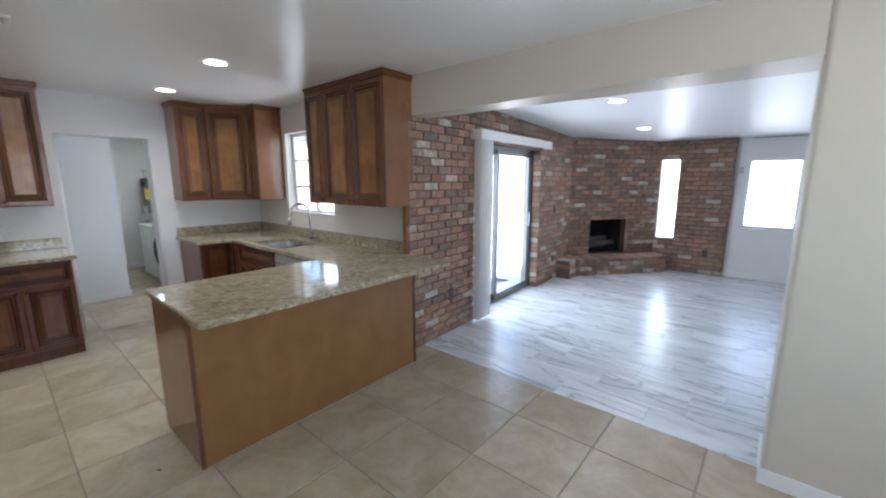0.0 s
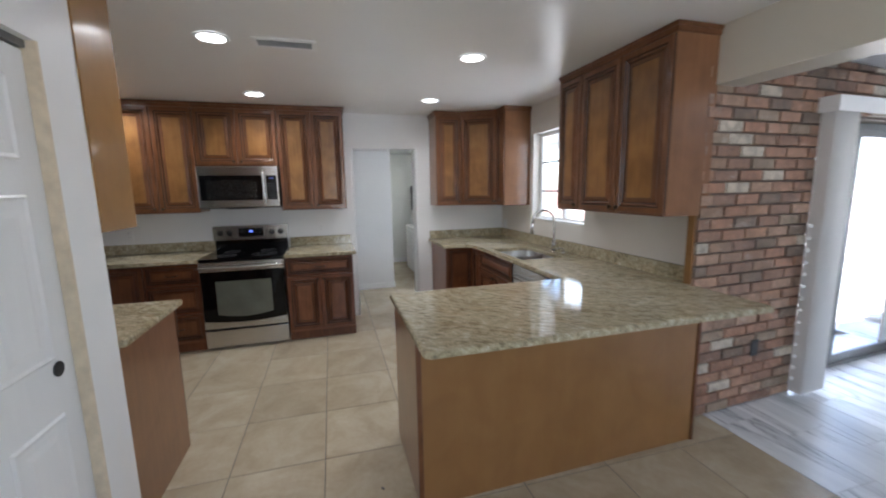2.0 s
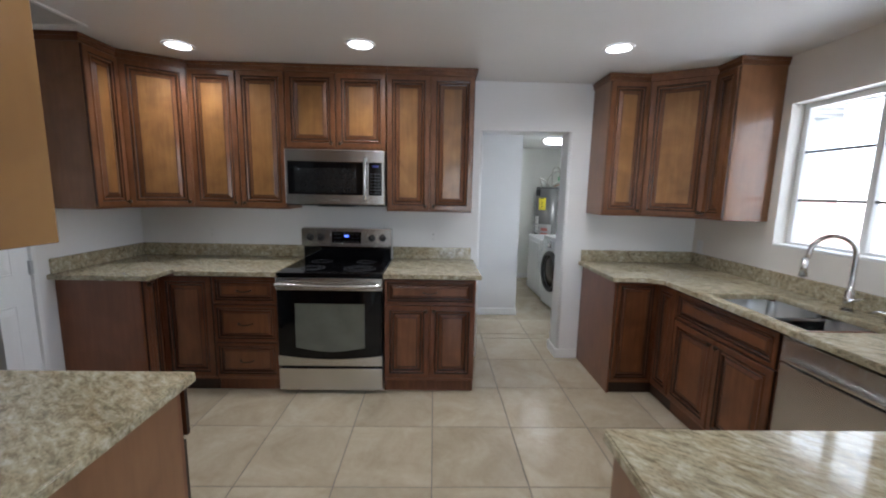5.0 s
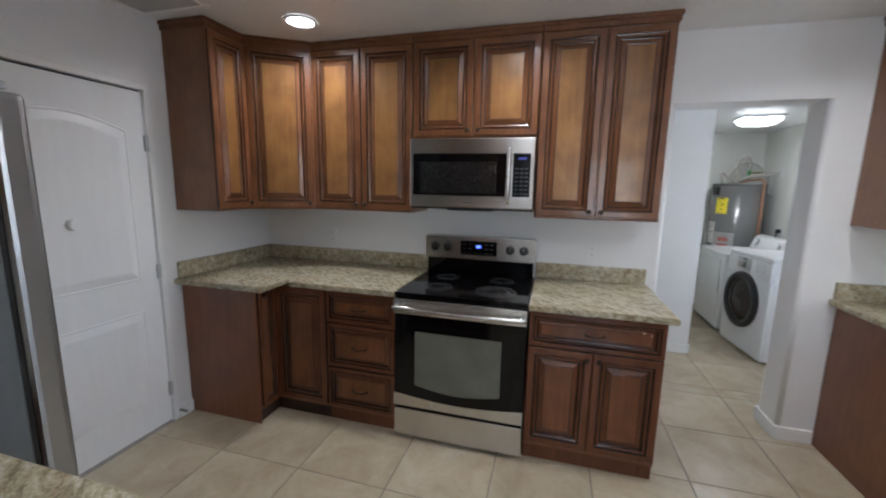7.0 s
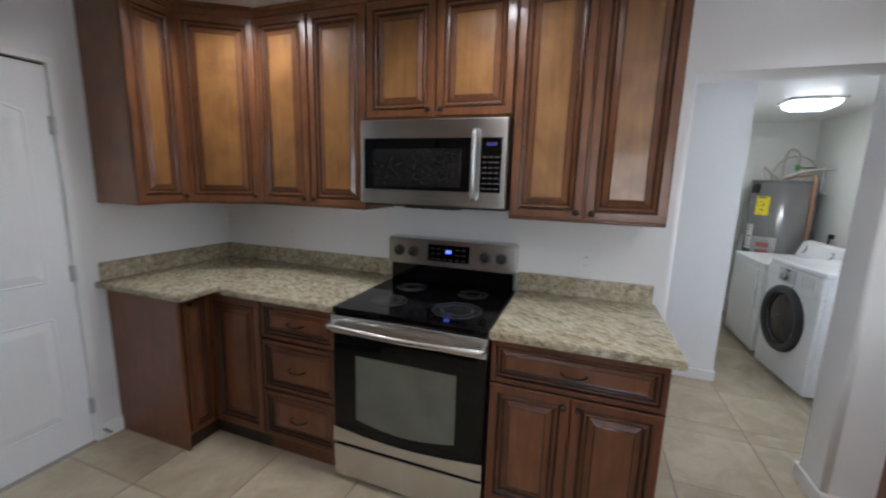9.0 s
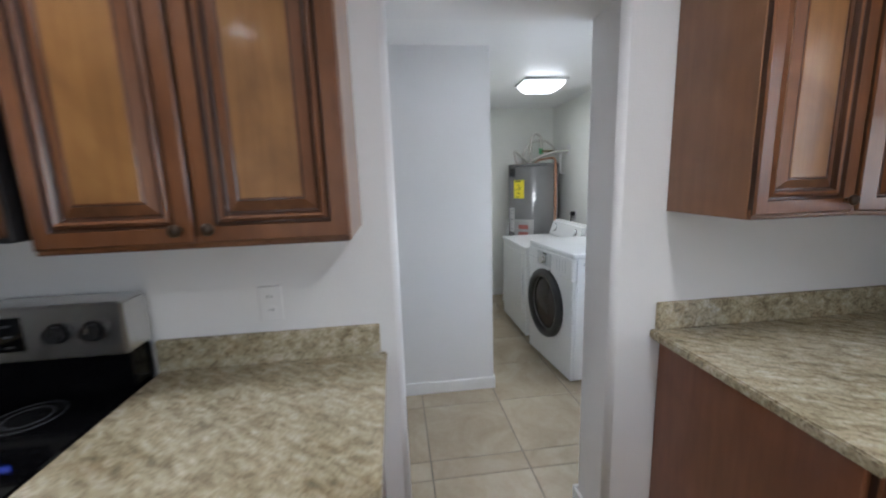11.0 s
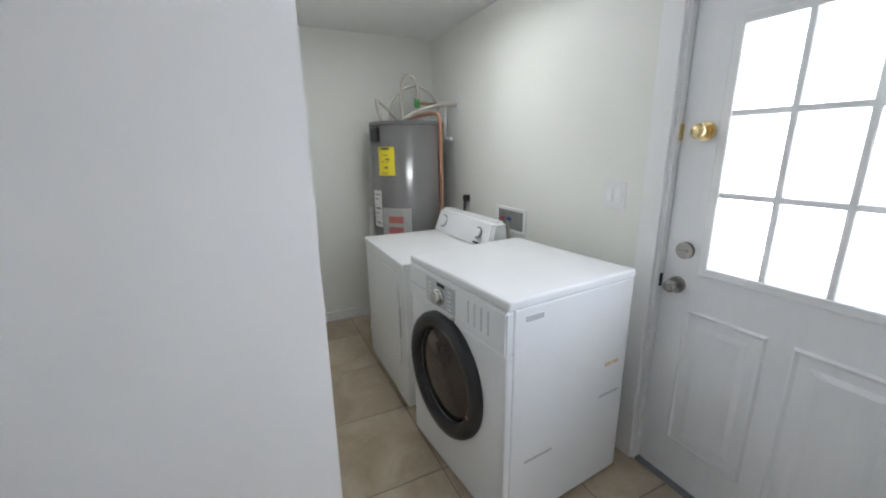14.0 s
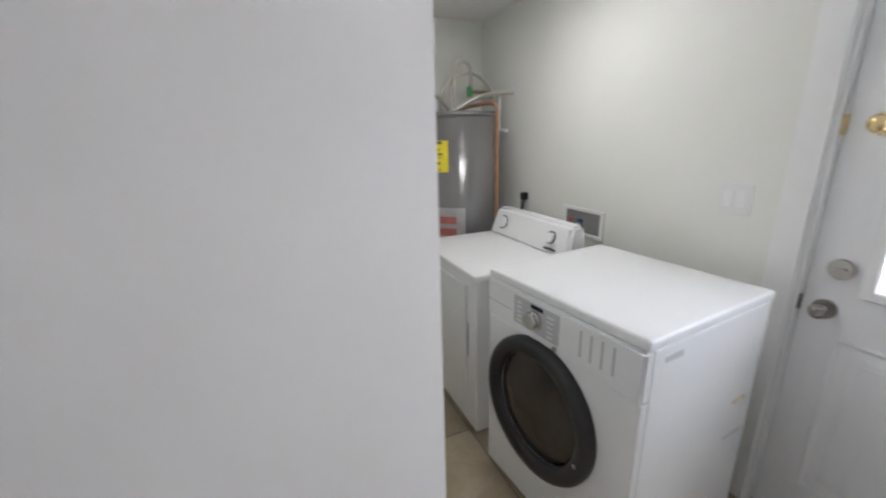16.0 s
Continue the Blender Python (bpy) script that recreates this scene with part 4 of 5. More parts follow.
MOULD = [(0, -0.002), (0.0, 0.0005), (0.006, 0.003), (0.012, 0.0005), (0.05, 0.009), (0.054, 0.0095)]
for z0, z1, rise in ((0.955, 1.795, 0.06), (0.195, 0.77, 0.0)):
    part("panel", arched(bmesh.new(), -0.70, -0.105, z0, z1, rise, 0, MOULD), DOORW, slab, m=pose(0, -0.0115, 0, rz=180))
part("door_knob", cyl(cyl(bmesh.new(), (0.423, -0.004, 1.305), 0.037, 0.016, "y", r2=0.034), (0.423, 0.022, 1.305), 0.026, 0.04, "y", r2=0.03), TRIM, t, "small white knob")
for z in (0.225, 0.985, 1.735):
    part("hinge", B(-0.012, 0.014, -0.014, 0.004, z - 0.045, z + 0.045, 0.002), APPL_GREY, t, "grey painted hinge")
part("jamb", B(-0.034, -0.001, -0.10, 0.004, 0, 2.056, 0.002), TRIM, t)
part("head_jamb", B(-0.001, 0.84, -0.10, 0.004, 2.026, 2.056, 0.002), TRIM, t)
# black filler paints the shade between leaf and head jamb
part("head_gap_shade", B(0.0, 0.81, -0.10, -0.03, 2.017, 2.0255), INK, t, "black strip as shade in the gap over the door")
part("stop", cyl(bmesh.new(), (-0.03, 0.045, 0.06), 0.008, 0.06, "y", 10), NICKEL, t)

# sliding closet door
t = thing("door_2", pose(-1.47, -0.03, 0), "white sliding closet door with round finger pull", "door", kind="structure")
leaf = part("door_leaf", B(0.012, 0.76, -0.045, -0.010, 0.015, 2.03, 0.003), DOORW, t)
for x0, x1 in ((0.11, 0.36), (0.43, 0.68)):
    for z0, z1 in ((0.2, 0.78), (0.98, 1.55), (1.66, 1.93)):
        bm = bmesh.new()
        panel_rim(bm, -x1, -x0, z0, z1, 0)
        part("panel", bm, DOORW, leaf, m=pose(0, -0.0095, 0, rz=180))
part("finger_pull", cyl(bmesh.new(), (0.10, -0.009, 0.94), 0.027, 0.006, "y", 20), BLACKP, leaf, "dark recessed finger pull")
part("door_leaf", B(0.72, 1.44, -0.085, -0.050, 0.015, 2.03, 0.003), DOORW, t)
part("track", B(0.0, 1.45, -0.088, 0.0, 2.035, 2.06), ALU, t)
part("jamb", B(0.0, 0.011, -0.09, 0.03, 0.0, 2.06), simple("raw_caulk", (0.66, 0.56, 0.42), 0.7), t, "unpainted jamb edge")

# back door
t = thing("door_3", pose(-5.855, 3.19, 0), "white back door with nine glass panes and three locks", "door", kind="structure")
DW = 0.87
GX0, GX1, GZ0, GZ1 = 0.172, 0.704, 0.978, 1.805
bm = bmesh.new()
for b in ((0.005, GX0, 0.012, 2.03), (GX1, DW - 0.005, 0.012, 2.03), (GX0, GX1, 0.012, GZ0), (GX0, GX1, GZ1, 2.03)):
    bx(bm, b[0], b[1], 0.0, 0.045, b[2], b[3])
leaf = part("door_leaf", bm, DOORW, t)
for a, b in ((0.115, 0.40), (0.47, 0.755)):
    bm = bmesh.new()
    panel_rim(bm, a, b, 0.20, 0.80, 0.0)
    part("panel", bm, DOORW, leaf)
bm = bmesh.new()
for b in ((GX0 - 0.03, GX0 + 0.004, GZ0 - 0.03, GZ1 + 0.03), (GX1 - 0.004, GX1 + 0.03, GZ0 - 0.03, GZ1 + 0.03), (GX0, GX1, GZ0 - 0.03, GZ0 + 0.004), (GX0, GX1, GZ1 - 0.004, GZ1 + 0.03)):
    bx(bm, b[0], b[1], -0.010, 0.0, b[2], b[3], 0.004)
part("glazing_frame", bm, TRIM, leaf)
for k in (1, 2):
    x = GX0 + (GX1 - GX0) * k / 3
    z = GZ0 + (GZ1 - GZ0) * k / 3
    part("muntin", B(x - 0.011, x + 0.011, -0.006, 0.03, GZ0, GZ1, 0.004), TRIM, leaf)
    part("muntin", B(GX0, GX1, -0.0055, 0.028, z - 0.011, z + 0.011, 0.004), TRIM, leaf)
for i in range(3):
    for j in range(3):
        w, h = (GX1 - GX0) / 3, (GZ1 - GZ0) / 3
        p = part("pane", B(GX0 + i * w + 0.008, GX0 + (i + 1) * w - 0.008, 0.018, 0.022, GZ0 + j * h + 0.008, GZ0 + (j + 1) * h - 0.008), GLASS, leaf)
        p.visible_shadow = False


def round_knob(parent, x, z, mat, label, r=0.027, y=-0.0):
    bm = bmesh.new()
    cyl(bm, (x, y - 0.006, z), 0.033, 0.012, "y", 24)
    cyl(bm, (x, y - 0.025, z), 0.012, 0.04, "y", 16)
    bmesh.ops.create_uvsphere(bm, u_segments=20, v_segments=12, radius=r, matrix=Matrix.Translation((x, y - 0.052, z)) @ Matrix.Diagonal((1, 0.75, 1, 1)))
    for f in bm.faces:
        f.smooth = len(f.verts) < 5
    part("door_knob", bm, mat, parent, label)


round_knob(t, 0.098, 1.475, BRASS, "polished brass knob")
round_knob(t, 0.07, 0.885, NICKEL, "worn nickel knob", 0.025)
k = part("deadbolt", cyl(bmesh.new(), (0.086, -0.008, 1.03), 0.033, 0.018, "y", 24), NICKEL, t, "worn nickel deadbolt")
part("thumb_turn", bx(bmesh.new(), -0.018, 0.018, -0.012, 0.0, -0.005, 0.005, 0.002, m=pose(0.086, -0.017, 1.03, ry=-12)), NICKEL, k)
part("strike_plate", B(-0.006, 0.004, -0.018, 0.0, 0.86, 0.915), BLACKP, t)
part("latch_plate", B(-0.006, 0.012, -0.012, 0.0, 1.445, 1.505), BRASS, t)
for b in ((-0.10, -0.012, -0.048, -0.030, 0, 2.12), (DW + 0.01, DW + 0.075, -0.048, -0.030, 0, 2.12), (-0.10, DW + 0.075, -0.050, -0.030, 2.05, 2.14)):
    part("casing", B(*b, 0.005, 2), TRIM, t)
for b in ((-0.015, 0.002, -0.030, 0.10, 0, 2.045), (DW - 0.002, DW + 0.015, -0.030, 0.10, 0, 2.045), (0.0, DW, -0.030, 0.10, 2.032, 2.045)):
    part("jamb", B(*b), TRIM, t)
part("threshold", B(0.0, DW, -0.03, 0.12, 0.0, 0.012, 0.003), ALU, t)

# kitchen window
t = thing("window_1", pose(-3.77, NY, 1.19), "white framed kitchen window over the sink", "window", kind="structure")
W, H = 0.96, 0.94
for b in ((0, 0.035, 0, H), (W - 0.035, W, 0, H), (0.035, W - 0.035, 0, 0.035), (0.035, W - 0.035, H - 0.035, H), (W / 2 - 0.02, W / 2 + 0.02, 0.035, H - 0.035)):
    part("window_frame", B(b[0], b[1], 0.09, 0.13, b[2], b[3], 0.003), TRIM, t)
for x0, x1 in ((0.035, W / 2 - 0.02), (W / 2 + 0.02, W - 0.035)):
    for k in (1, 2):
        z = H * k / 3
        part("muntin", B(x0, x1, 0.10, 0.12, z - 0.009, z + 0.009), ALU, t)
    p = part("pane", B(x0, x1, 0.108, 0.112, 0.035, H - 0.035), GLASS, t)
    p.visible_shadow = False
part("window_sill", B(-0.0, W, 0.0, 0.09, 0.0, 0.018, 0.004), TRIM, t)

# ---- laundry ----
t = thing("washer", pose(-6.503, 2.318, 0, rz=5), "white front-loading washer with dark round door", "washing machine")
W, D, H = 0.702, 0.655, 0.948
part("body", B(0.0, W, 0.03, D, 0.02, H - 0.03, 0.008, 2), APPL, t)
part("top", B(-0.003, W + 0.003, 0.0, D + 0.003, H - 0.032, H + 0.004, 0.012, 3), APPL, t, "white enamel lid")
part("front", B(0.0, W, 0.0, 0.03, 0.02, 0.757, 0.008, 2), APPL, t)
con = part("console", prism(bmesh.new(), [(0, 0.03), (W, 0.03), (W, -0.006), (0, -0.006)], 0.7585, H - 0.033, 0.006), APPL, t)
part("panel", B(0.17, 0.40, -0.010, -0.004, 0.79, 0.90, 0.002), APPL_GREY, con, "grey control panel")
part("dial", cyl(cyl(bmesh.new(), (0.285, -0.016, 0.838), 0.036, 0.012, "y"), (0.285, -0.028, 0.838), 0.027, 0.022, "y"), CHROME, con, "silver program dial")
part("display", B(0.265, 0.325, -0.0115, -0.009, 0.880, 0.895), BLACKG, con)
for k in range(5):
    for x0, x1 in ((0.345, 0.375), (0.19, 0.215)):
        part("button", B(x0, x1, -0.0115, -0.0095, 0.802 + k * 0.018, 0.809 + k * 0.018, 0.001), PAPER, con)
for k in range(4):
    part("slot", B(0.485 + k * 0.04, 0.492 + k * 0.04, -0.0075, -0.004, 0.80, 0.89), APPL_GREY, con)
part("drawer_seam", B(0.0, 0.155, -0.0075, -0.004, 0.826, 0.830), APPL_GREY, con)
part("power_button", cyl(bmesh.new(), (0.385, -0.008, 0.775), 0.009, 0.01, "y", 16), CHROME, con)
ring = bmesh.new()
prof = [(0.272, 0.0), (0.272, -0.02), (0.264, -0.034), (0.244, -0.040), (0.218, -0.037), (0.208, -0.026), (0.204, -0.01)]
rings = [[ring.verts.new((0.308 + r * math.cos(2 * math.pi * k / 48), y, 0.495 + r * math.sin(2 * math.pi * k / 48))) for k in range(48)] for r, y in prof]
for a, b in zip(rings, rings[1:]):
    for k in range(48):
        ring.faces.new((a[k], a[(k + 1) % 48], b[(k + 1) % 48], b[k])).smooth = True
d = part("door", ring, DARKRIM, t, "charcoal round door ring")
bm = bmesh.new()
bmesh.ops.create_uvsphere(bm, u_segments=36, v_segments=16, radius=0.212, matrix=Matrix.Translation((0.308, 0.004, 0.495)) @ Matrix.Diagonal((1, 0.14, 1, 1)))
for f in bm.faces:
    f.smooth = True
part("porthole", bm, PORTHOLE, d, "dark smoky glass porthole")
part("door_catch", cyl(bmesh.new(), (0.53, -0.040, 0.43), 0.008, 0.006, "y", 12), CHROME, d)
# flat grey strips paint the shading of embossed lines on the side
for b in ((0.08, 0.16, 0.865, 0.885), (0.10, 0.24, 0.29, 0.30), (0.50, 0.62, 0.42, 0.43)):
    part("side_emboss_shade", B(W - 0.001, W + 0.0015, b[0], b[1], b[2], b[3]), APPL_GREY, t)
part("rust_stain", B(W, W + 0.0012, 0.52, 0.60, 0.56, 0.575), simple("rust", (0.62, 0.50, 0.33), 0.7, vary=0.3, scale=40), t, "faint rust scrape")
for x, y in ((0.05, 0.08), (W - 0.05, 0.08), (0.05, D - 0.08), (W - 0.05, D - 0.08)):
    part("foot", cyl(bmesh.new(), (x, y, 0.011), 0.02, 0.022, seg=12), BLACKP, t)

t = thing("dryer", pose(-7.39, 2.335, 0), "white dryer with raised control console beside washer", "clothes dryer")
W, D, H = 0.74, 0.64, 0.862
part("body", B(0, W, 0.0, D, 0.025, H - 0.035, 0.008, 2), APPL, t)
part("top", B(-0.002, W + 0.002, -0.008, D, H - 0.038, H, 0.010, 3), APPL, t)
part("door", B(0.09, 0.65, -0.012, 0.0, 0.25, 0.79, 0.010, 3), APPL, t, "flush white dryer door")
part("door_grip", B(0.655, 0.662, -0.006, 0.0, 0.42, 0.60), APPL_GREY, t)
part("door_seam", B(0.08, 0.087, -0.003, 0.0, 0.52, 0.62), APPL_GREY, t)
bm = bmesh.new()
prism(bm, [(0, 0), (0.74, 0), (0.74, 0.14), (0.0, 0.14)], 0, 0.17)
for v in bm.verts:
    if v.co.z > 0.1:
        v.co.y = v.co.y * 0.6 + 0.055
        v.co.x = 0.37 + (v.co.x - 0.37) * 0.95
bmesh.ops.bevel(bm, geom=list(bm.edges), offset=0.018, segments=3, affect="EDGES", clamp_overlap=True)
con = part("console", bm, APPL, t, "rounded white control console", m=pose(0, D - 0.14, H - 0.01))
for x, r in ((0.14, 0.034), (0.60, 0.026)):
    k = part("dial", cyl(bmesh.new(), (0, 0, 0), r, 0.022, "y", 24), APPL, con, m=pose(x, 0.020, 0.095, -18))
    part("dial_ring", tube(bmesh.new(), arc((0, 0, 0), r + 0.006, 0, 360, 28, (1, 0, 0), (0, 0, 1)), 0.003, 6), INK, k)
part("badge", B(0.56, 0.65, 0.004, 0.013, 0.030, 0.040), INK, con)

# water heater
t = thing("water_heater", pose(-7.765, 2.80, 0), "tall grey electric water heater with yellow label", "water heater")
R, H = 0.282, 1.62
bm = bmesh.new()
cyl(bm, (0, 0, H / 2 + 0.015), R, H - 0.03, seg=64)
part("tank", bm, TANK, t, "glossy grey cylindrical tank")
bm = bmesh.new()
cyl(bm, (0, 0, H - 0.012), R + 0.004, 0.03, seg=64, r2=R - 0.006)
part("top_cap", bm, TANK, t)
part("base_ring", cyl(bmesh.new(), (0, 0, 0.02), R - 0.01, 0.04, seg=48), BLACKP, t)


def wrap(name, mat, a0, a1, z0, z1, off=0.0015, label="", parent=None, n=8):
    bm = bmesh.new()
    vs = [[bm.verts.new(((R + off) * math.cos(radians(a)), (R + off) * math.sin(radians(a)), z)) for z in (z0, z1)] for a in (a0 + (a1 - a0) * k / n for k in range(n + 1))]
    for p, q in zip(vs, vs[1:]):
        bm.faces.new((p[0], q[0], q[1], p[1])).smooth = True
    return part(name, bm, mat, parent or t, label)


A = -22.0
lab = wrap("energy_label", YELLOW, A - 46, A - 18, 1.245, 1.445, label="yellow energy label")
for z0, z1, a0, a1 in ((1.425, 1.44, -41, -26), (1.385, 1.39, -37, -29), (1.355, 1.365, -33, -26), (1.34, 1.344, -41, -26), (1.295, 1.307, -35, -29), (1.265, 1.268, -40, -28), (1.255, 1.258, -40, -28)):
    wrap("print", INK, A + a0, A + a1, z0, z1, 0.0022, parent=lab, n=3)
lab = wrap("data_label", PAPER, A - 66, A - 44, 0.86, 1.135, label="white data label")
for k in range(7):
    wrap("print", INK, A - 60, A - (48 + 5 * (k % 3)), 1.10 - k * 0.035, 1.107 + 0.006 * (k % 2) - k * 0.035, 0.0022, parent=lab, n=2)
lab = wrap("warning_label", simple("clear_pouch", (0.42, 0.41, 0.40), 0.3), A - 43, A + 4, 0.78, 1.01, label="clear pouch with red warning print")
wrap("print", REDINK, A - 32, A - 8, 0.90, 0.95, 0.0022, parent=lab, n=4)
wrap("print", REDINK, A - 32, A - 8, 0.82, 0.87, 0.0022, parent=lab, n=4)
part("junction_box", bx(bmesh.new(), -0.05, 0.05, -0.02, 0.01, -0.05, 0.05, 0.006, m=pose(R * math.cos(radians(A - 52)), R * math.sin(radians(A - 52)), 1.53, rz=A - 52 + 90)), BLACKP, t)
part("copper_pipe", tube(bmesh.new(), spline([(0.02, 0.0, H), (0.05, 0.03, H + 0.035), (0.17, 0.12, H + 0.055), (0.222, 0.155, H + 0.05), (0.236, 0.165, H + 0.01), (0.24, 0.168, H - 0.06), (0.245, 0.17, 0.9), (0.245, 0.17, 0.1)], 6), 0.013, 10), COPPER, t, "copper relief pipe")
part("hose", tube(bmesh.new(), spline([(0.0, -0.02, H), (-0.01, -0.03, H + 0.15), (0.0, -0.02, H + 0.29), (0.01, 0.03, H + 0.335), (0.02, 0.08, H + 0.29), (0.02, 0.09, H + 0.17)], 8), 0.014, 10), FLEX, t, "braided flexible hose")
part("hose", tube(bmesh.new(), spline([(-0.04, -0.10, H), (-0.04, -0.11, H + 0.09), (-0.02, -0.04, H + 0.22), (0.0, 0.10, H + 0.265), (0.02, 0.22, H + 0.19), (0.03, 0.26, H + 0.10)], 8), 0.012, 10), FLEX, t, "braided flexible hose")
part("conduit", tube(bmesh.new(), spline([(0.03, -0.06, H), (0.05, -0.01, H + 0.035), (0.09, 0.10, H + 0.095), (0.13, 0.24, H + 0.125), (0.145, 0.35, H + 0.13)], 6), 0.016, 10), FLEX, t, "flexible metal conduit")
part("conduit", tube(bmesh.new(), spline([(0.03, -0.07, H), (0.05, -0.12, H + 0.05), (0.08, -0.22, H + 0.13), (0.09, -0.25, H + 0.14), (0.10, -0.245, H + 0.08), (0.10, -0.22, H)], 6), 0.013, 10), FLEX, t, "flexible metal conduit")
part("valve", bx(bmesh.new(), -0.012, 0.012, 0.07, 0.11, H + 0.11, H + 0.18, 0.005), GREENV, t, "green valve handle")
part("brass_joint", tube(bmesh.new(), [(0.02, 0.09, H + 0.14), (0.02, 0.24, H + 0.14)], 0.012), BRASS, t)
part("drain_elbow", tube(bmesh.new(), spline([(0.05, 0.30, H + 0.12), (0.05, 0.30, H), (0.05, 0.30, H - 0.1), (0.08, 0.31, H - 0.12), (0.12, 0.32, H - 0.12)], 4), 0.011), PVC, t, "white plastic drain pipe")
part("overflow_pipe", tube(bmesh.new(), [(-0.02, -0.30, 1.0), (0.0, -0.33, 0.5), (0.02, -0.36, 0.02)], 0.018), PVC, t, "white plastic overflow pipe")


def plate(m, w, h, label, name="wall_plate", cat="outlet", kind="outlet"):
    t = thing(name, m, label, cat)
    part("plate", B(-w / 2, w / 2, -0.005, 0, -h / 2, h / 2, 0.002), WALL, t)
    if kind == "outlet":
        for z in (-0.022, 0.022):
            s = part("socket", cyl(bmesh.new(), (0, -0.007, z), 0.016, 0.003, "y", 20), WALL, t)
            for x in (-0.006, 0.006):
                part("slot", B(x - 0.001, x + 0.001, -0.0092, -0.008, z - 0.004, z + 0.006), INK, s)
    if kind == "switch":
        for x in (-0.024, 0.024):
            part("rocker", B(x - 0.016, x + 0.016, -0.010, -0.005, -0.033, 0.033, 0.002), TRIM, t)
    return t


plate(pose(-6.105, LN, 1.215), 0.117, 0.117, "white double rocker light switch plate", "light_switch", "switch", "switch")
t = plate(pose(-7.43, LN, 1.05), 0.075, 0.115, "white outlet with black plug plugged in")
part("plug", bx(bmesh.new(), -0.022, 0.022, -0.05, -0.006, -0.01, 0.04, 0.01, 2), BLACKP, t)
part("cord", tube(bmesh.new(), spline([(0, -0.04, -0.005), (0.0, -0.045, -0.08), (0.01, -0.05, -0.2)], 5), 0.009), BLACKP, t)
plate(pose(-8.08, 2.09, 1.02, rz=90), 0.075, 0.115, "white painted-over wall outlet plate", kind="blank")
plate(pose(-7.62, LN, 1.76), 0.08, 0.13, "white blank cover plate by the conduit", kind="blank")
plate(WEST(-1.14, 1.12), 0.072, 0.115, "white wall outlet above the counter")
plate(WEST(0.788, 1.115), 0.072, 0.115, "white wall outlet above the counter")
plate(pose(-4.49, NY, 1.08), 0.072, 0.115, "white wall outlet above the counter")
# washer supply box
t = thing("washer_outlet_box", pose(-7.05, LN, 0.90), "white recessed washer supply box with valves", "supply box")
for b in ((0, 0.32, 0, 0.02), (0, 0.32, 0.14, 0.16), (0, 0.025, 0.02, 0.14), (0.295, 0.32, 0.02, 0.14)):
    part("frame", B(b[0], b[1], -0.012, 0.0, b[2], b[3], 0.002), TRIM, t)
part("recess", B(0.025, 0.295, -0.004, -0.001, 0.02, 0.14), simple("box_shadow_grey", (0.25, 0.25, 0.24), 0.6), t)
for x, c in ((0.08, REDINK), (0.15, simple("blue_valve", (0.05, 0.1, 0.3), 0.5))):
    part("valve", cyl(bmesh.new(), (x, -0.012, 0.085), 0.014, 0.03, "y", 14), c, t)
part("hose", tube(bmesh.new(), [(0.15, -0.02, 0.08), (0.17, -0.03, 0.03), (0.20, -0.03, -0.1)], 0.012), FLEX, t)
# loose cord end beside washer
solid("gas_stub", tube(bmesh.new(), spline([(-5.955, 3.13, 0.09), (-5.935, 3.09, 0.05), (-5.90, 3.06, 0.018), (-5.87, 3.03, 0.016)], 5), 0.009), BRASS, "short yellowish hose end on the floor", "hose")

bm = bmesh.new()
bmesh.ops.create_icosphere(bm, subdivisions=2, radius=0.009, matrix=pose(-1.595, 1.098, 0.0035, rz=30) @ Matrix.Diagonal((1.5, 0.8, 0.4, 1)))
for v in bm.verts:
    v.co.x += 0.002 * math.sin(900 * v.co.y)
solid("dead_leaf", bm, LOG, "tiny brown scrap of dry leaf on tile", "debris")

# ---- family room: brick ----
BL, BH, JT = 0.203, 0.063, 0.011
shared = {}


def brick_mesh(l, h, dep=0.02):
    key = (round(l, 3), round(h, 3), dep)
    if key not in shared:
        bm = bmesh.new()
        bx(bm, 0, l, -dep, 0.004, 0, h)
        bmesh.ops.bevel(bm, geom=[e for e in bm.edges if all(v.co.y < 0 for v in e.verts)], offset=0.004, segments=1, affect="EDGES")
        shared[key] = finish(bm, "brick", BRICK_ONE)
    return shared[key]


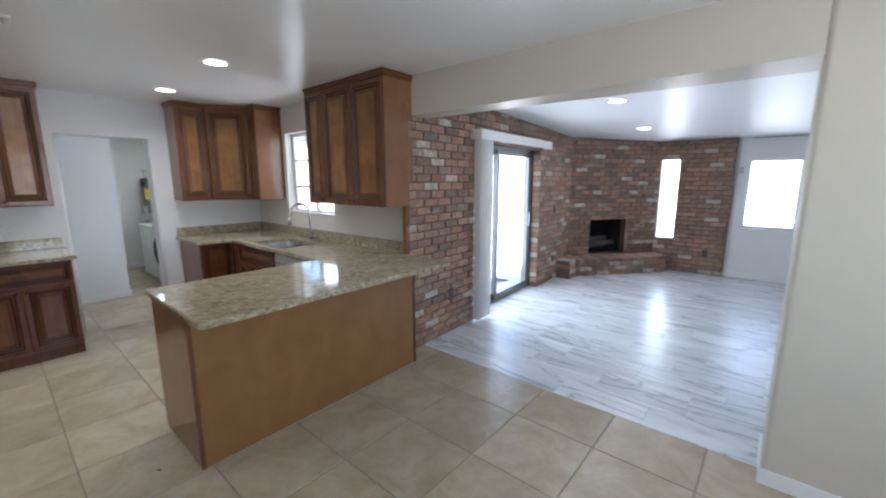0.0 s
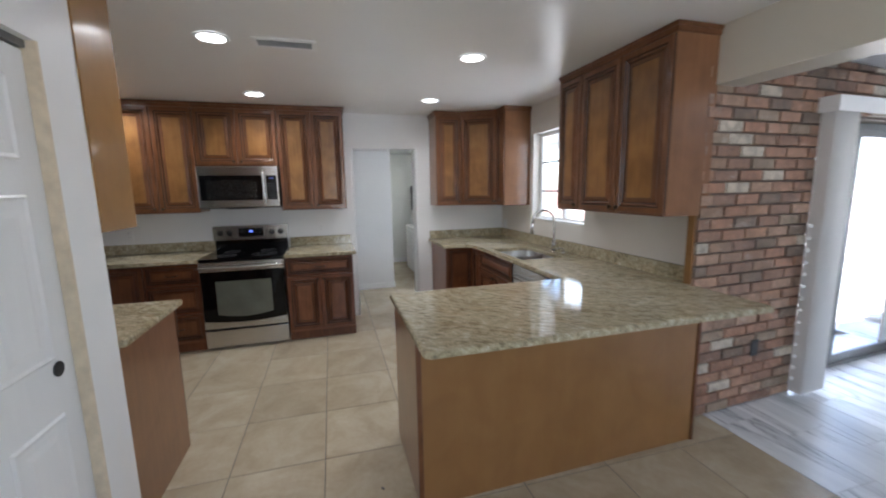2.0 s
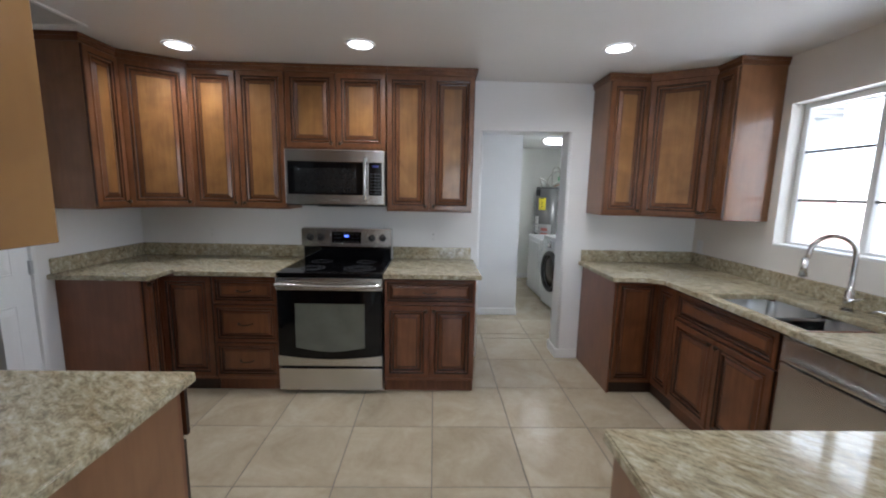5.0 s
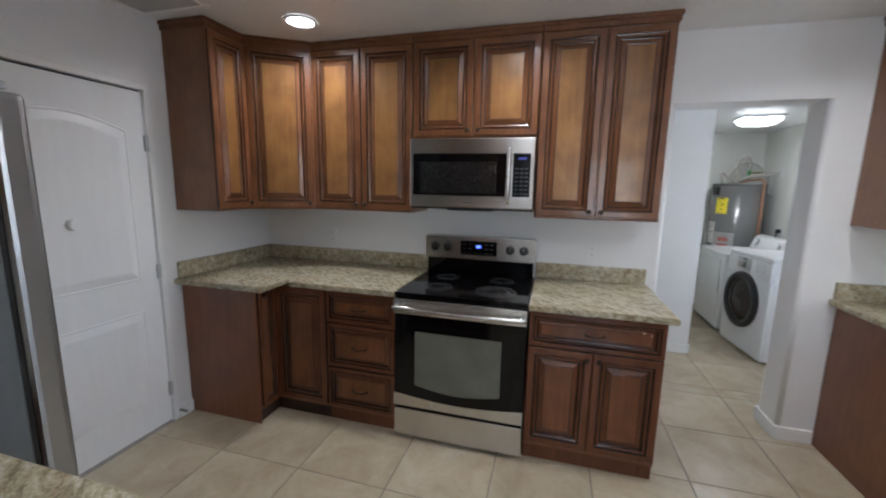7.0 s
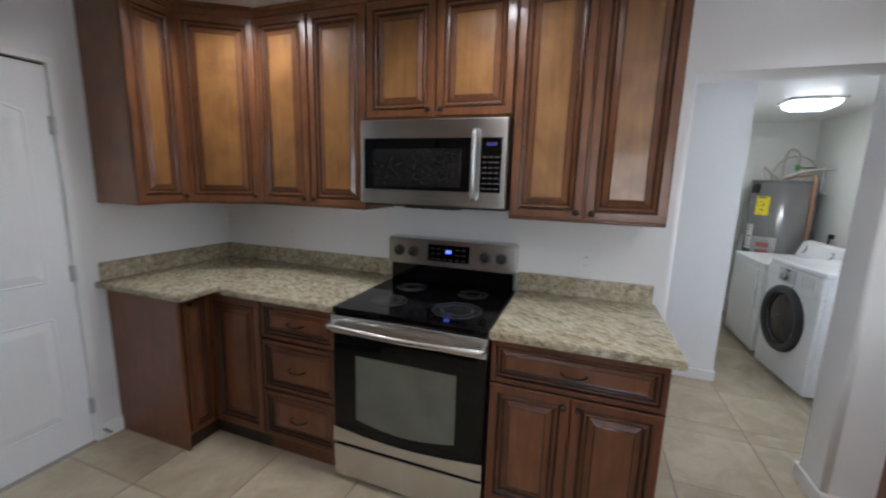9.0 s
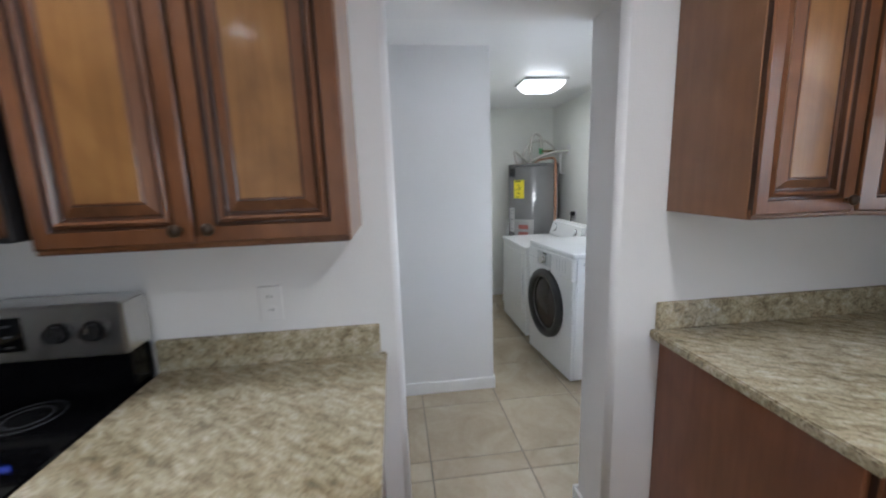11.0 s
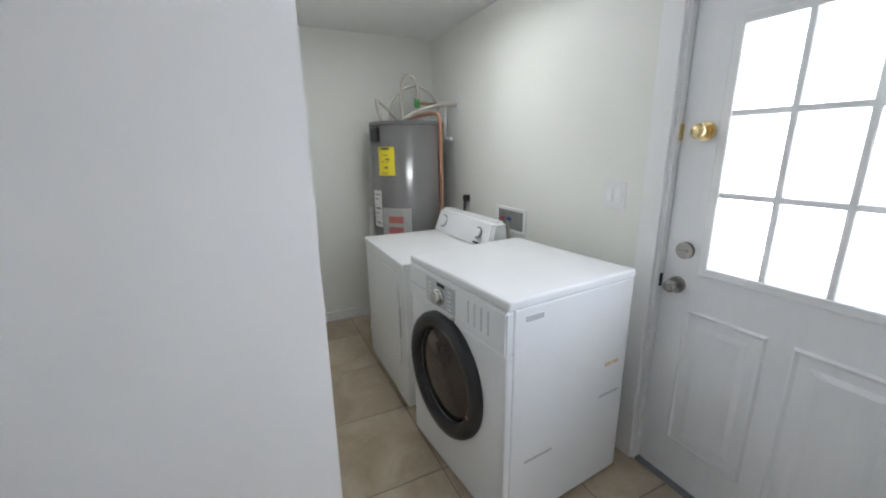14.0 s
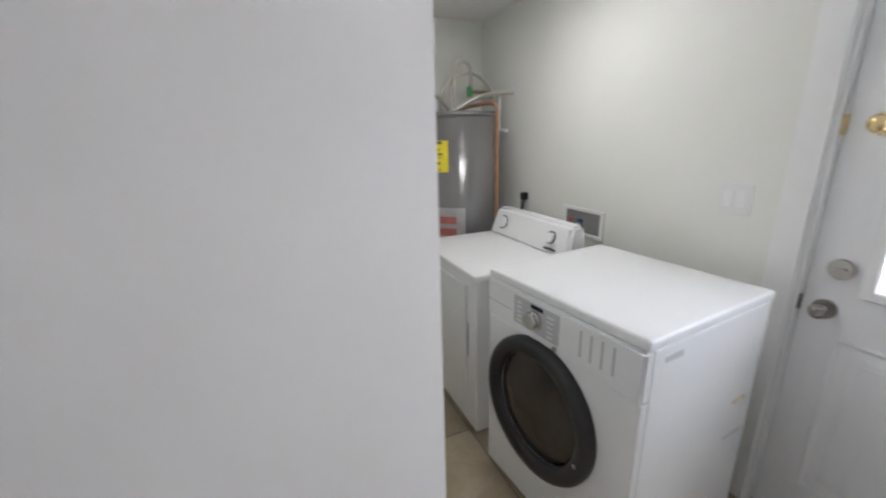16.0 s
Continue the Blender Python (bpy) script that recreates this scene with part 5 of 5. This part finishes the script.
def brickwork(parent, length, height, holes, single_until, rng, top=None):
    """Running-bond bricks on the face y = 0, each a piece up to single_until along the wall, the rest joined."""
    verts, faces = [], []
    rows = int(height / (BH + JT))
    count = 0
    for r in range(rows + 1):
        z = r * (BH + JT) + JT
        x = -(BL + JT) / 2 * (r % 2)
        while x < length:
            x0, x1 = max(x, 0.0), min(x + BL, length)
            x += BL + JT
            spans = [(x0, x1)]
            z1 = min(z + BH, (top(x0) if top else height) - 0.004)
            if z1 - z < 0.02:
                continue
            for hx0, hx1, hz0, hz1 in holes:
                if z1 > hz0 + 0.005 and z < hz1 - 0.005:
                    spans = [p for a, b in spans for p in ((a, min(b, hx0 - 0.003)), (max(a, hx1 + 0.003), b))]
            for a, b in spans:
                if b - a < 0.025:
                    continue
                off = rng.uniform(-0.004, 0.004)
                if a < single_until and count < 300:
                    count += 1
                    ob = new("brick", brick_mesh(round(b - a, 2), z1 - z))
                    ob.parent = parent
                    ob.matrix_basis = pose(a, off, z)
                else:
                    n = len(verts)
                    f, c = -0.02 + off, 0.004
                    verts.extend([(a, 0.004, z), (b, 0.004, z), (b, 0.004, z1), (a, 0.004, z1), (a, f + c, z), (b, f + c, z), (b, f + c, z1), (a, f + c, z1),
                                  (a + c, f, z + c), (b - c, f, z + c), (b - c, f, z1 - c), (a + c, f, z1 - c)])
                    faces.extend([tuple(n + k for k in q) for q in ((0, 1, 5, 4), (1, 2, 6, 5), (2, 3, 7, 6), (3, 0, 4, 7), (4, 5, 9, 8), (5, 6, 10, 9), (6, 7, 11, 10), (7, 4, 8, 11), (8, 9, 10, 11))])
    if faces:
        me = bpy.data.meshes.new("bricks")
        me.from_pydata(verts, [], faces)
        me.materials.append(BRICK_MANY)
        ob = new("bricks", me)
        ob.parent = parent
        tagged(ob, kind="stuff")


rng = random.Random(7)
SKEW = 3.3
BW = pose(-1.62, 3.07, 0, rz=90 + SKEW)
t = thing("brick_wall", BW, "mixed red and whitish brick wall with patio door", "brick wall", kind="structure")
LW, S0, S1, SH = 4.06, 1.08, 2.80, 1.99
bm = bmesh.new()
bx(bm, 0.085, S0, 0.0, 0.24, 0, 2.46)
bx(bm, 0, 0.085, 0.0, 0.028, 0, 2.46)
bx(bm, S1, LW, 0.0, 0.24, 0, 2.46)
bx(bm, S0, S1, 0.0, 0.24, SH, 2.46)
part("mortar_bed", bm, MORTAR, t)
WALLTOP = lambda u: 2.39 - 0.0327 * u * 0.99
brickwork(t, LW, 2.4, [(S0, S1, 0, SH)], 1.08, rng, WALLTOP)
# jamb bricks beside the patio door
verts_part = bmesh.new()
for r in range(27):
    z = r * (BH + JT) + JT
    if z + BH < SH:
        bx(verts_part, S1 - 0.018, S1 + 0.002, -0.012, 0.10, z, z + BH, 0.003)
tagged(part("jamb_bricks", verts_part, BRICK_MANY, t), kind="stuff")
verts_part = bmesh.new()
for r in range(32):
    z = r * (BH + JT) + JT
    if z + BH < 2.36:
        bx(verts_part, -0.016, 0.0, 0.0, 0.03, z, z + BH, 0.003)
part("edge_board", B(-0.03, -0.016, -0.016, 0.03, 0.93, 2.36), BACKP, t, "brown timber edge strip")
tagged(part("end_bricks", verts_part, BRICK_MANY, t), kind="stuff")

# patio slider
t = thing("patio_door", BW @ pose(S0, 0.11, 0), "dark aluminium sliding glass patio door", "sliding door", kind="structure")
W = S1 - S0
for b in ((0, 0.045, 0, SH), (W - 0.045, W, 0, SH), (0.045, W - 0.045, SH - 0.045, SH), (0.045, W - 0.045, 0, 0.03)):
    part("frame", B(b[0], b[1], 0, 0.10, b[2], b[3], 0.003), ALU, t)
for x0, x1, y in ((0.045, W * 0.44 + 0.03, 0.055), (W * 0.44 - 0.03, W - 0.045, 0.015)):
    s = part("sash", bx(bx(bx(B(x0, x0 + 0.05, y, y + 0.03, 0.03, SH - 0.045), x1 - 0.05, x1, y, y + 0.03, 0.03, SH - 0.045), x0 + 0.05, x1 - 0.05, y, y + 0.03, 0.03, 0.10), x0 + 0.05, x1 - 0.05, y, y + 0.03, SH - 0.10, SH - 0.045), ALU, t)
    p = part("pane", B(x0 + 0.05, x1 - 0.05, y + 0.013, y + 0.017, 0.10, SH - 0.10), GLASS, s)
    p.visible_shadow = False
part("handle", B(W - 0.088, W - 0.065, -0.02, 0.015, 0.92, 1.12, 0.006), APPL_GREY, t)
t = thing("valance", BW @ pose(1.0, -0.02, 2.0), "white vertical-blind valance over the patio door", "valance")
part("front_board", B(0, 1.88, -0.115, -0.105, 0.0, 0.10, 0.002), BLIND, t)
part("end_board", B(0, 0.01, -0.105, -0.002, 0.0, 0.10), BLIND, t)
part("end_board", B(1.87, 1.88, -0.105, -0.002, 0.0, 0.10), BLIND, t)
part("rail", B(0.01, 1.87, -0.08, -0.03, 0.045, 0.085), ALU, t)
t = thing("vertical_blinds", BW @ pose(1.0, -0.07, 0), "cream vertical blinds drawn aside in a stack", "blinds")
for k in range(15):
    x = 0.03 + k * 0.018
    part("slat", bx(bmesh.new(), -0.045, 0.045, -0.0008, 0.0008, 0.03, 2.03, m=pose(x, 0.0, 0, rz=82 + rng.uniform(-6, 6))), BLIND, t)
for k in range(14):
    part("clip", B(-0.048, -0.012, -0.008, 0.004, 0.14 + k * 0.085, 0.162 + k * 0.085, 0.002), TRIM, t)

# fireplace across the corner
FA = math.degrees(math.atan2(8.42 - 7.10, -0.80 + 1.855))
FL = math.hypot(8.42 - 7.10, -0.80 + 1.855)
FM = pose(-1.855, 7.10, 0, rz=FA)
t = thing("fireplace", FM, "brick corner fireplace with black firebox and raised hearth", "fireplace", kind="structure")
F0, F1, FZ0, FZ1 = 0.42, 1.10, 0.33, 0.90
bm = bmesh.new()
for b in ((0, F0, 0, 2.4), (F1, FL, 0, 2.4), (F0, F1, 0, FZ0), (F0, F1, FZ1, 2.4)):
    bx(bm, b[0], b[1], 0.0, 0.12, b[2], b[3])
part("mortar_bed", bm, MORTAR, t)
FTOP = lambda u: 2.268 - 0.025 * u
brickwork(t, FL, 2.4, [(F0, F1, FZ0, FZ1)], 99, rng, FTOP)
bm = bmesh.new()
x0, x1 = F0 - 0.02, F1 + 0.02
for b in ((x0, F0, 0.0, 0.5, FZ0, FZ1), (F1, x1, 0.0, 0.5, FZ0, FZ1), (F0, F1, 0.48, 0.5, FZ0, FZ1), (F0, F1, 0.0, 0.5, FZ0 - 0.02, FZ0), (F0, F1, 0.0, 0.5, FZ1, FZ1 + 0.02)):
    bx(bm, *b)
part("firebox", bm, SOOT, t, "sooty black firebox")
bm = bmesh.new()
for k in range(9):
    bx(bm, 0.06 + k * 0.17, 0.06 + k * 0.17 + 0.16, -0.085, 0.0, 1.335, 1.395, 0.004)
tagged(part("ledge_bricks", bm, BRICK_MANY, t), kind="stuff")
for k, (x, z, r) in enumerate(((0.62, 0.42, 6), (0.78, 0.45, -10), (0.72, 0.52, 14))):
    part("log", cyl(bmesh.new(), (0, 0, 0), 0.045, 0.42, "x", 12), LOG, t, m=pose(x + 0.06, 0.22 + 0.06 * k, z, 0, 0, r))
part("grate", bx(bx(B(0.5, 1.02, 0.14, 0.16, 0.36, 0.38), 0.5, 1.02, 0.30, 0.32, 0.36, 0.38), 0.55, 0.57, 0.12, 0.36, FZ0, 0.38), BLACKP, t)
# hearth
t = thing("hearth", FM, "raised brick hearth running along the fireplace", "hearth", kind="structure")
HD = 0.36
part("mortar_bed", B(-0.02, FL + 0.02, -HD + 0.022, -0.03, 0, 0.285), MORTAR, t)
bm = bmesh.new()
for r in range(3):
    z = JT + r * (BH + JT)
    x = -(BL + JT) / 2 * (r % 2) - 0.02
    while x < FL + 0.02:
        a, b = max(x, -0.02), min(x + BL, FL + 0.02)
        if b - a > 0.03:
            bx(bm, a, b, -HD + rng.uniform(-0.003, 0.003), -HD + 0.06, z, z + BH, 0.003)
        x += BL + JT
x = -0.03
while x < FL:
    bx(bm, x, x + 0.066, -HD - 0.03, -0.022, 0.232, 0.29, 0.004)
    x += 0.075
tagged(part("hearth_bricks", bm, BRICK_MANY, t), kind="stuff")
# pier at the left of the hearth
t = thing("hearth_pier", pose(-1.83, 6.62, 0), "low brick pier ending the hearth", "hearth", kind="structure")
bm = bmesh.new()
for r in range(4):
    z = JT + r * (BH + JT)
    for k in range(2):
        bx(bm, 0.02, 0.26, k * 0.24 + (0.02 if r % 2 else 0), k * 0.24 + 0.22, z, z + BH, 0.004)
tagged(part("pier_bricks", bm, BRICK_MANY, t), kind="stuff")
part("mortar_bed", B(0.0, 0.25, 0.01, 0.47, 0, 0.28), MORTAR, t)

# back brick wall with the slot window
t = thing("brick_wall", pose(-0.92, 8.42, 0), "mixed red brick wall with narrow slot window", "brick wall", kind="structure")
LW, Q0, Q1, QZ0, QZ1 = 1.19, 0.135, 0.435, 0.55, 1.93
bm = bmesh.new()
for b in ((0, Q0, 0, 2.4), (Q1, LW, 0, 2.4), (Q0, Q1, 0, QZ0), (Q0, Q1, QZ1, 2.4)):
    bx(bm, b[0], b[1], 0.0, 0.2, b[2], b[3])
part("mortar_bed", bm, MORTAR, t)
brickwork(t, LW, 2.4, [(Q0, Q1, QZ0, QZ1)], 99, rng, lambda u: 2.225)
t = thing("window_2", pose(-0.92 + Q0, 8.42, QZ0), "tall narrow bright slot window in the brick", "window", kind="structure")
W, H = Q1 - Q0, QZ1 - QZ0
for b in ((0, 0.02, 0, H), (W - 0.02, W, 0, H), (0.02, W - 0.02, 0, 0.02), (0.02, W - 0.02, H - 0.02, H)):
    part("window_frame", B(b[0], b[1], 0.06, 0.10, b[2], b[3]), TRIM, t)
p = part("pane", B(0.02, W - 0.02, 0.078, 0.082, 0.02, H - 0.02), GLASS, t)
p.visible_shadow = False
t = thing("window_3", pose(0.43, 8.5, 0.82), "bright white-framed window in the pale wall", "window", kind="structure")
W, H = 0.65, 1.07
for b in ((0, 0.03, 0, H), (W - 0.03, W, 0, H), (0.03, W - 0.03, 0, 0.03), (0.03, W - 0.03, H - 0.03, H)):
    part("window_frame", B(b[0], b[1], 0.06, 0.10, b[2], b[3]), TRIM, t)
part("window_sill", B(-0.02, W + 0.02, -0.03, 0.06, -0.025, 0.0, 0.004), TRIM, t)
p = part("pane", B(0.03, W - 0.03, 0.078, 0.082, 0.03, H - 0.03), GLASS, t)
p.visible_shadow = False
for m, lab in ((BW @ pose(3.35, -0.022, 1.12), "small black switch plate on brick"), (BW @ pose(3.35, -0.022, 0.35), "small black outlet on brick"), (BW @ pose(0.62, -0.022, 0.42), "small black outlet on brick"), (pose(0.0, 8.40, 0.36), "small black outlet on brick")):
    t = thing("outlet", m, lab, "outlet")
    part("plate", B(-0.036, 0.036, -0.006, 0, -0.058, 0.058, 0.002), BLACKP, t)
    part("socket", B(-0.015, 0.015, -0.008, -0.006, -0.035, 0.035, 0.001), INK, t)
t = thing("thermostat", pose(0.35, 8.5, 1.72), "small beige wall sensor by the window", "sensor")
part("case", B(-0.03, 0.03, -0.02, 0, -0.05, 0.05, 0.004), simple("beige_plastic", (0.55, 0.5, 0.42), 0.5), t)

# the crack's shade as a thin black strip laid on the wall
solid("ceiling_gap_shade", B(0.45, 2.6, 8.488, 8.4995, 2.205, 2.213), INK, "black strip as shade of the crack under the ceiling edge", "trim", kind="structure")

# ---- outside ----
solid("ground", B(-60, 60, -60, 60, -0.14, -0.06), CONCRETE, "pale concrete patio ground", "ground", kind="structure")
solid("garden_wall", B(-16, -1.0, 14.0, 14.2, -0.06, 1.5), BLOCKWALL, "pinkish stucco garden wall", "garden wall", kind="structure")
solid("garden_wall", B(-16.2, -16.0, 0, 14.2, -0.06, 1.5), BLOCKWALL, "pinkish stucco garden wall", "garden wall", kind="structure")
t = thing("patio_cover", pose(-8.6, 3.32, 2.30), "white ribbed aluminium patio cover", "patio cover", kind="structure")
for k in range(33):
    part("rib_panel", B(k * 0.2, k * 0.2 + 0.16, 0, 1.3, 0.0, 0.015), AWNING, t)
    part("rib", B(k * 0.2 + 0.16, k * 0.2 + 0.2, 0, 1.3, -0.03, 0.015), AWNING, t)
part("beam", B(0, 6.6, 1.2, 1.3, -0.15, -0.03), AWNING, t)
for x in (0.2, 3.3):
    part("post", B(x, x + 0.09, 1.2, 1.29, -2.36, -0.15, 0.006), AWNING, t)

# ---- floors ----
slab = solid("floor", B(-8.2, 2.5, SY - 0.1, 3.27, -0.06, -0.003), GROUT, "beige ceramic tile floor with grey grout", "floor", kind="structure")
TSX, TSY = 0.522, 0.5085
TX, TY = -3.49, 0.296
tiles = {}


def tile_mesh(w, h, mat, name, key, bev=0.0025):
    k = (round(w, 3), round(h, 3), key)
    if k not in tiles:
        bm = bmesh.new()
        bx(bm, 0, w, 0, h, -0.008, 0)
        bmesh.ops.bevel(bm, geom=[e for e in bm.edges if all(v.co.z > -0.001 for v in e.verts)], offset=bev, segments=1, affect="EDGES")
        tiles[k] = finish(bm, name, mat)
    return tiles[k]


REGIONS = [(-4.7, -1.6, SY, 3.27), (-1.6, 2.45, -0.1, 3.27), (-5.95, -4.7, 0.3, 3.2), (-8.1, -5.95, 1.7, 3.2)]
COLUMNS = [(TX + i * TSX, TX + (i + 1) * TSX) for i in range(-3, 12)] + [(-5.19, TX - 3 * TSX)] + [(-5.19 - (i + 1) * 0.507, -5.19 - i * 0.507) for i in range(6)]
for x0, x1 in COLUMNS:
    for j in range(-5, 7):
        a, b, c = x0 + 0.003, x1 - 0.003, TY + j * TSY + 0.003
        d = min(c + TSY - 0.006, 3.268)
        if d - c < 0.03 or not any(b > r[0] and a < r[1] and d > r[2] and c < r[3] for r in REGIONS):
            continue
        ob = new("tile", tile_mesh(b - a, d - c, TILE, "tile", "k"))
        ob.parent = slab
        ob.location = (a, c, 0)
slab = solid("floor_family", B(-2.2, 3.3, 3.27, 8.6, -0.06, -0.002), GROUT_W, "white marble-look tile floor with grey veins", "floor", kind="structure")
MX, MY = 0.605, 0.302
for j in range(18):
    for i in range(-1, 10):
        x0 = -2.1 + i * MX + (j % 3) * MX / 3
        x1 = min(x0 + MX - 0.002, 3.25)
        y0, y1 = 3.272 + j * MY, min(3.272 + (j + 1) * MY - 0.002, 8.55)
        if x1 - x0 < 0.05 or y1 - y0 < 0.03:
            continue
        ob = new("tile", tile_mesh(x1 - x0, y1 - y0, MARBLE, "tile", "m", 0.001))
        ob.parent = slab
        ob.location = (x0, y0, 0.0)
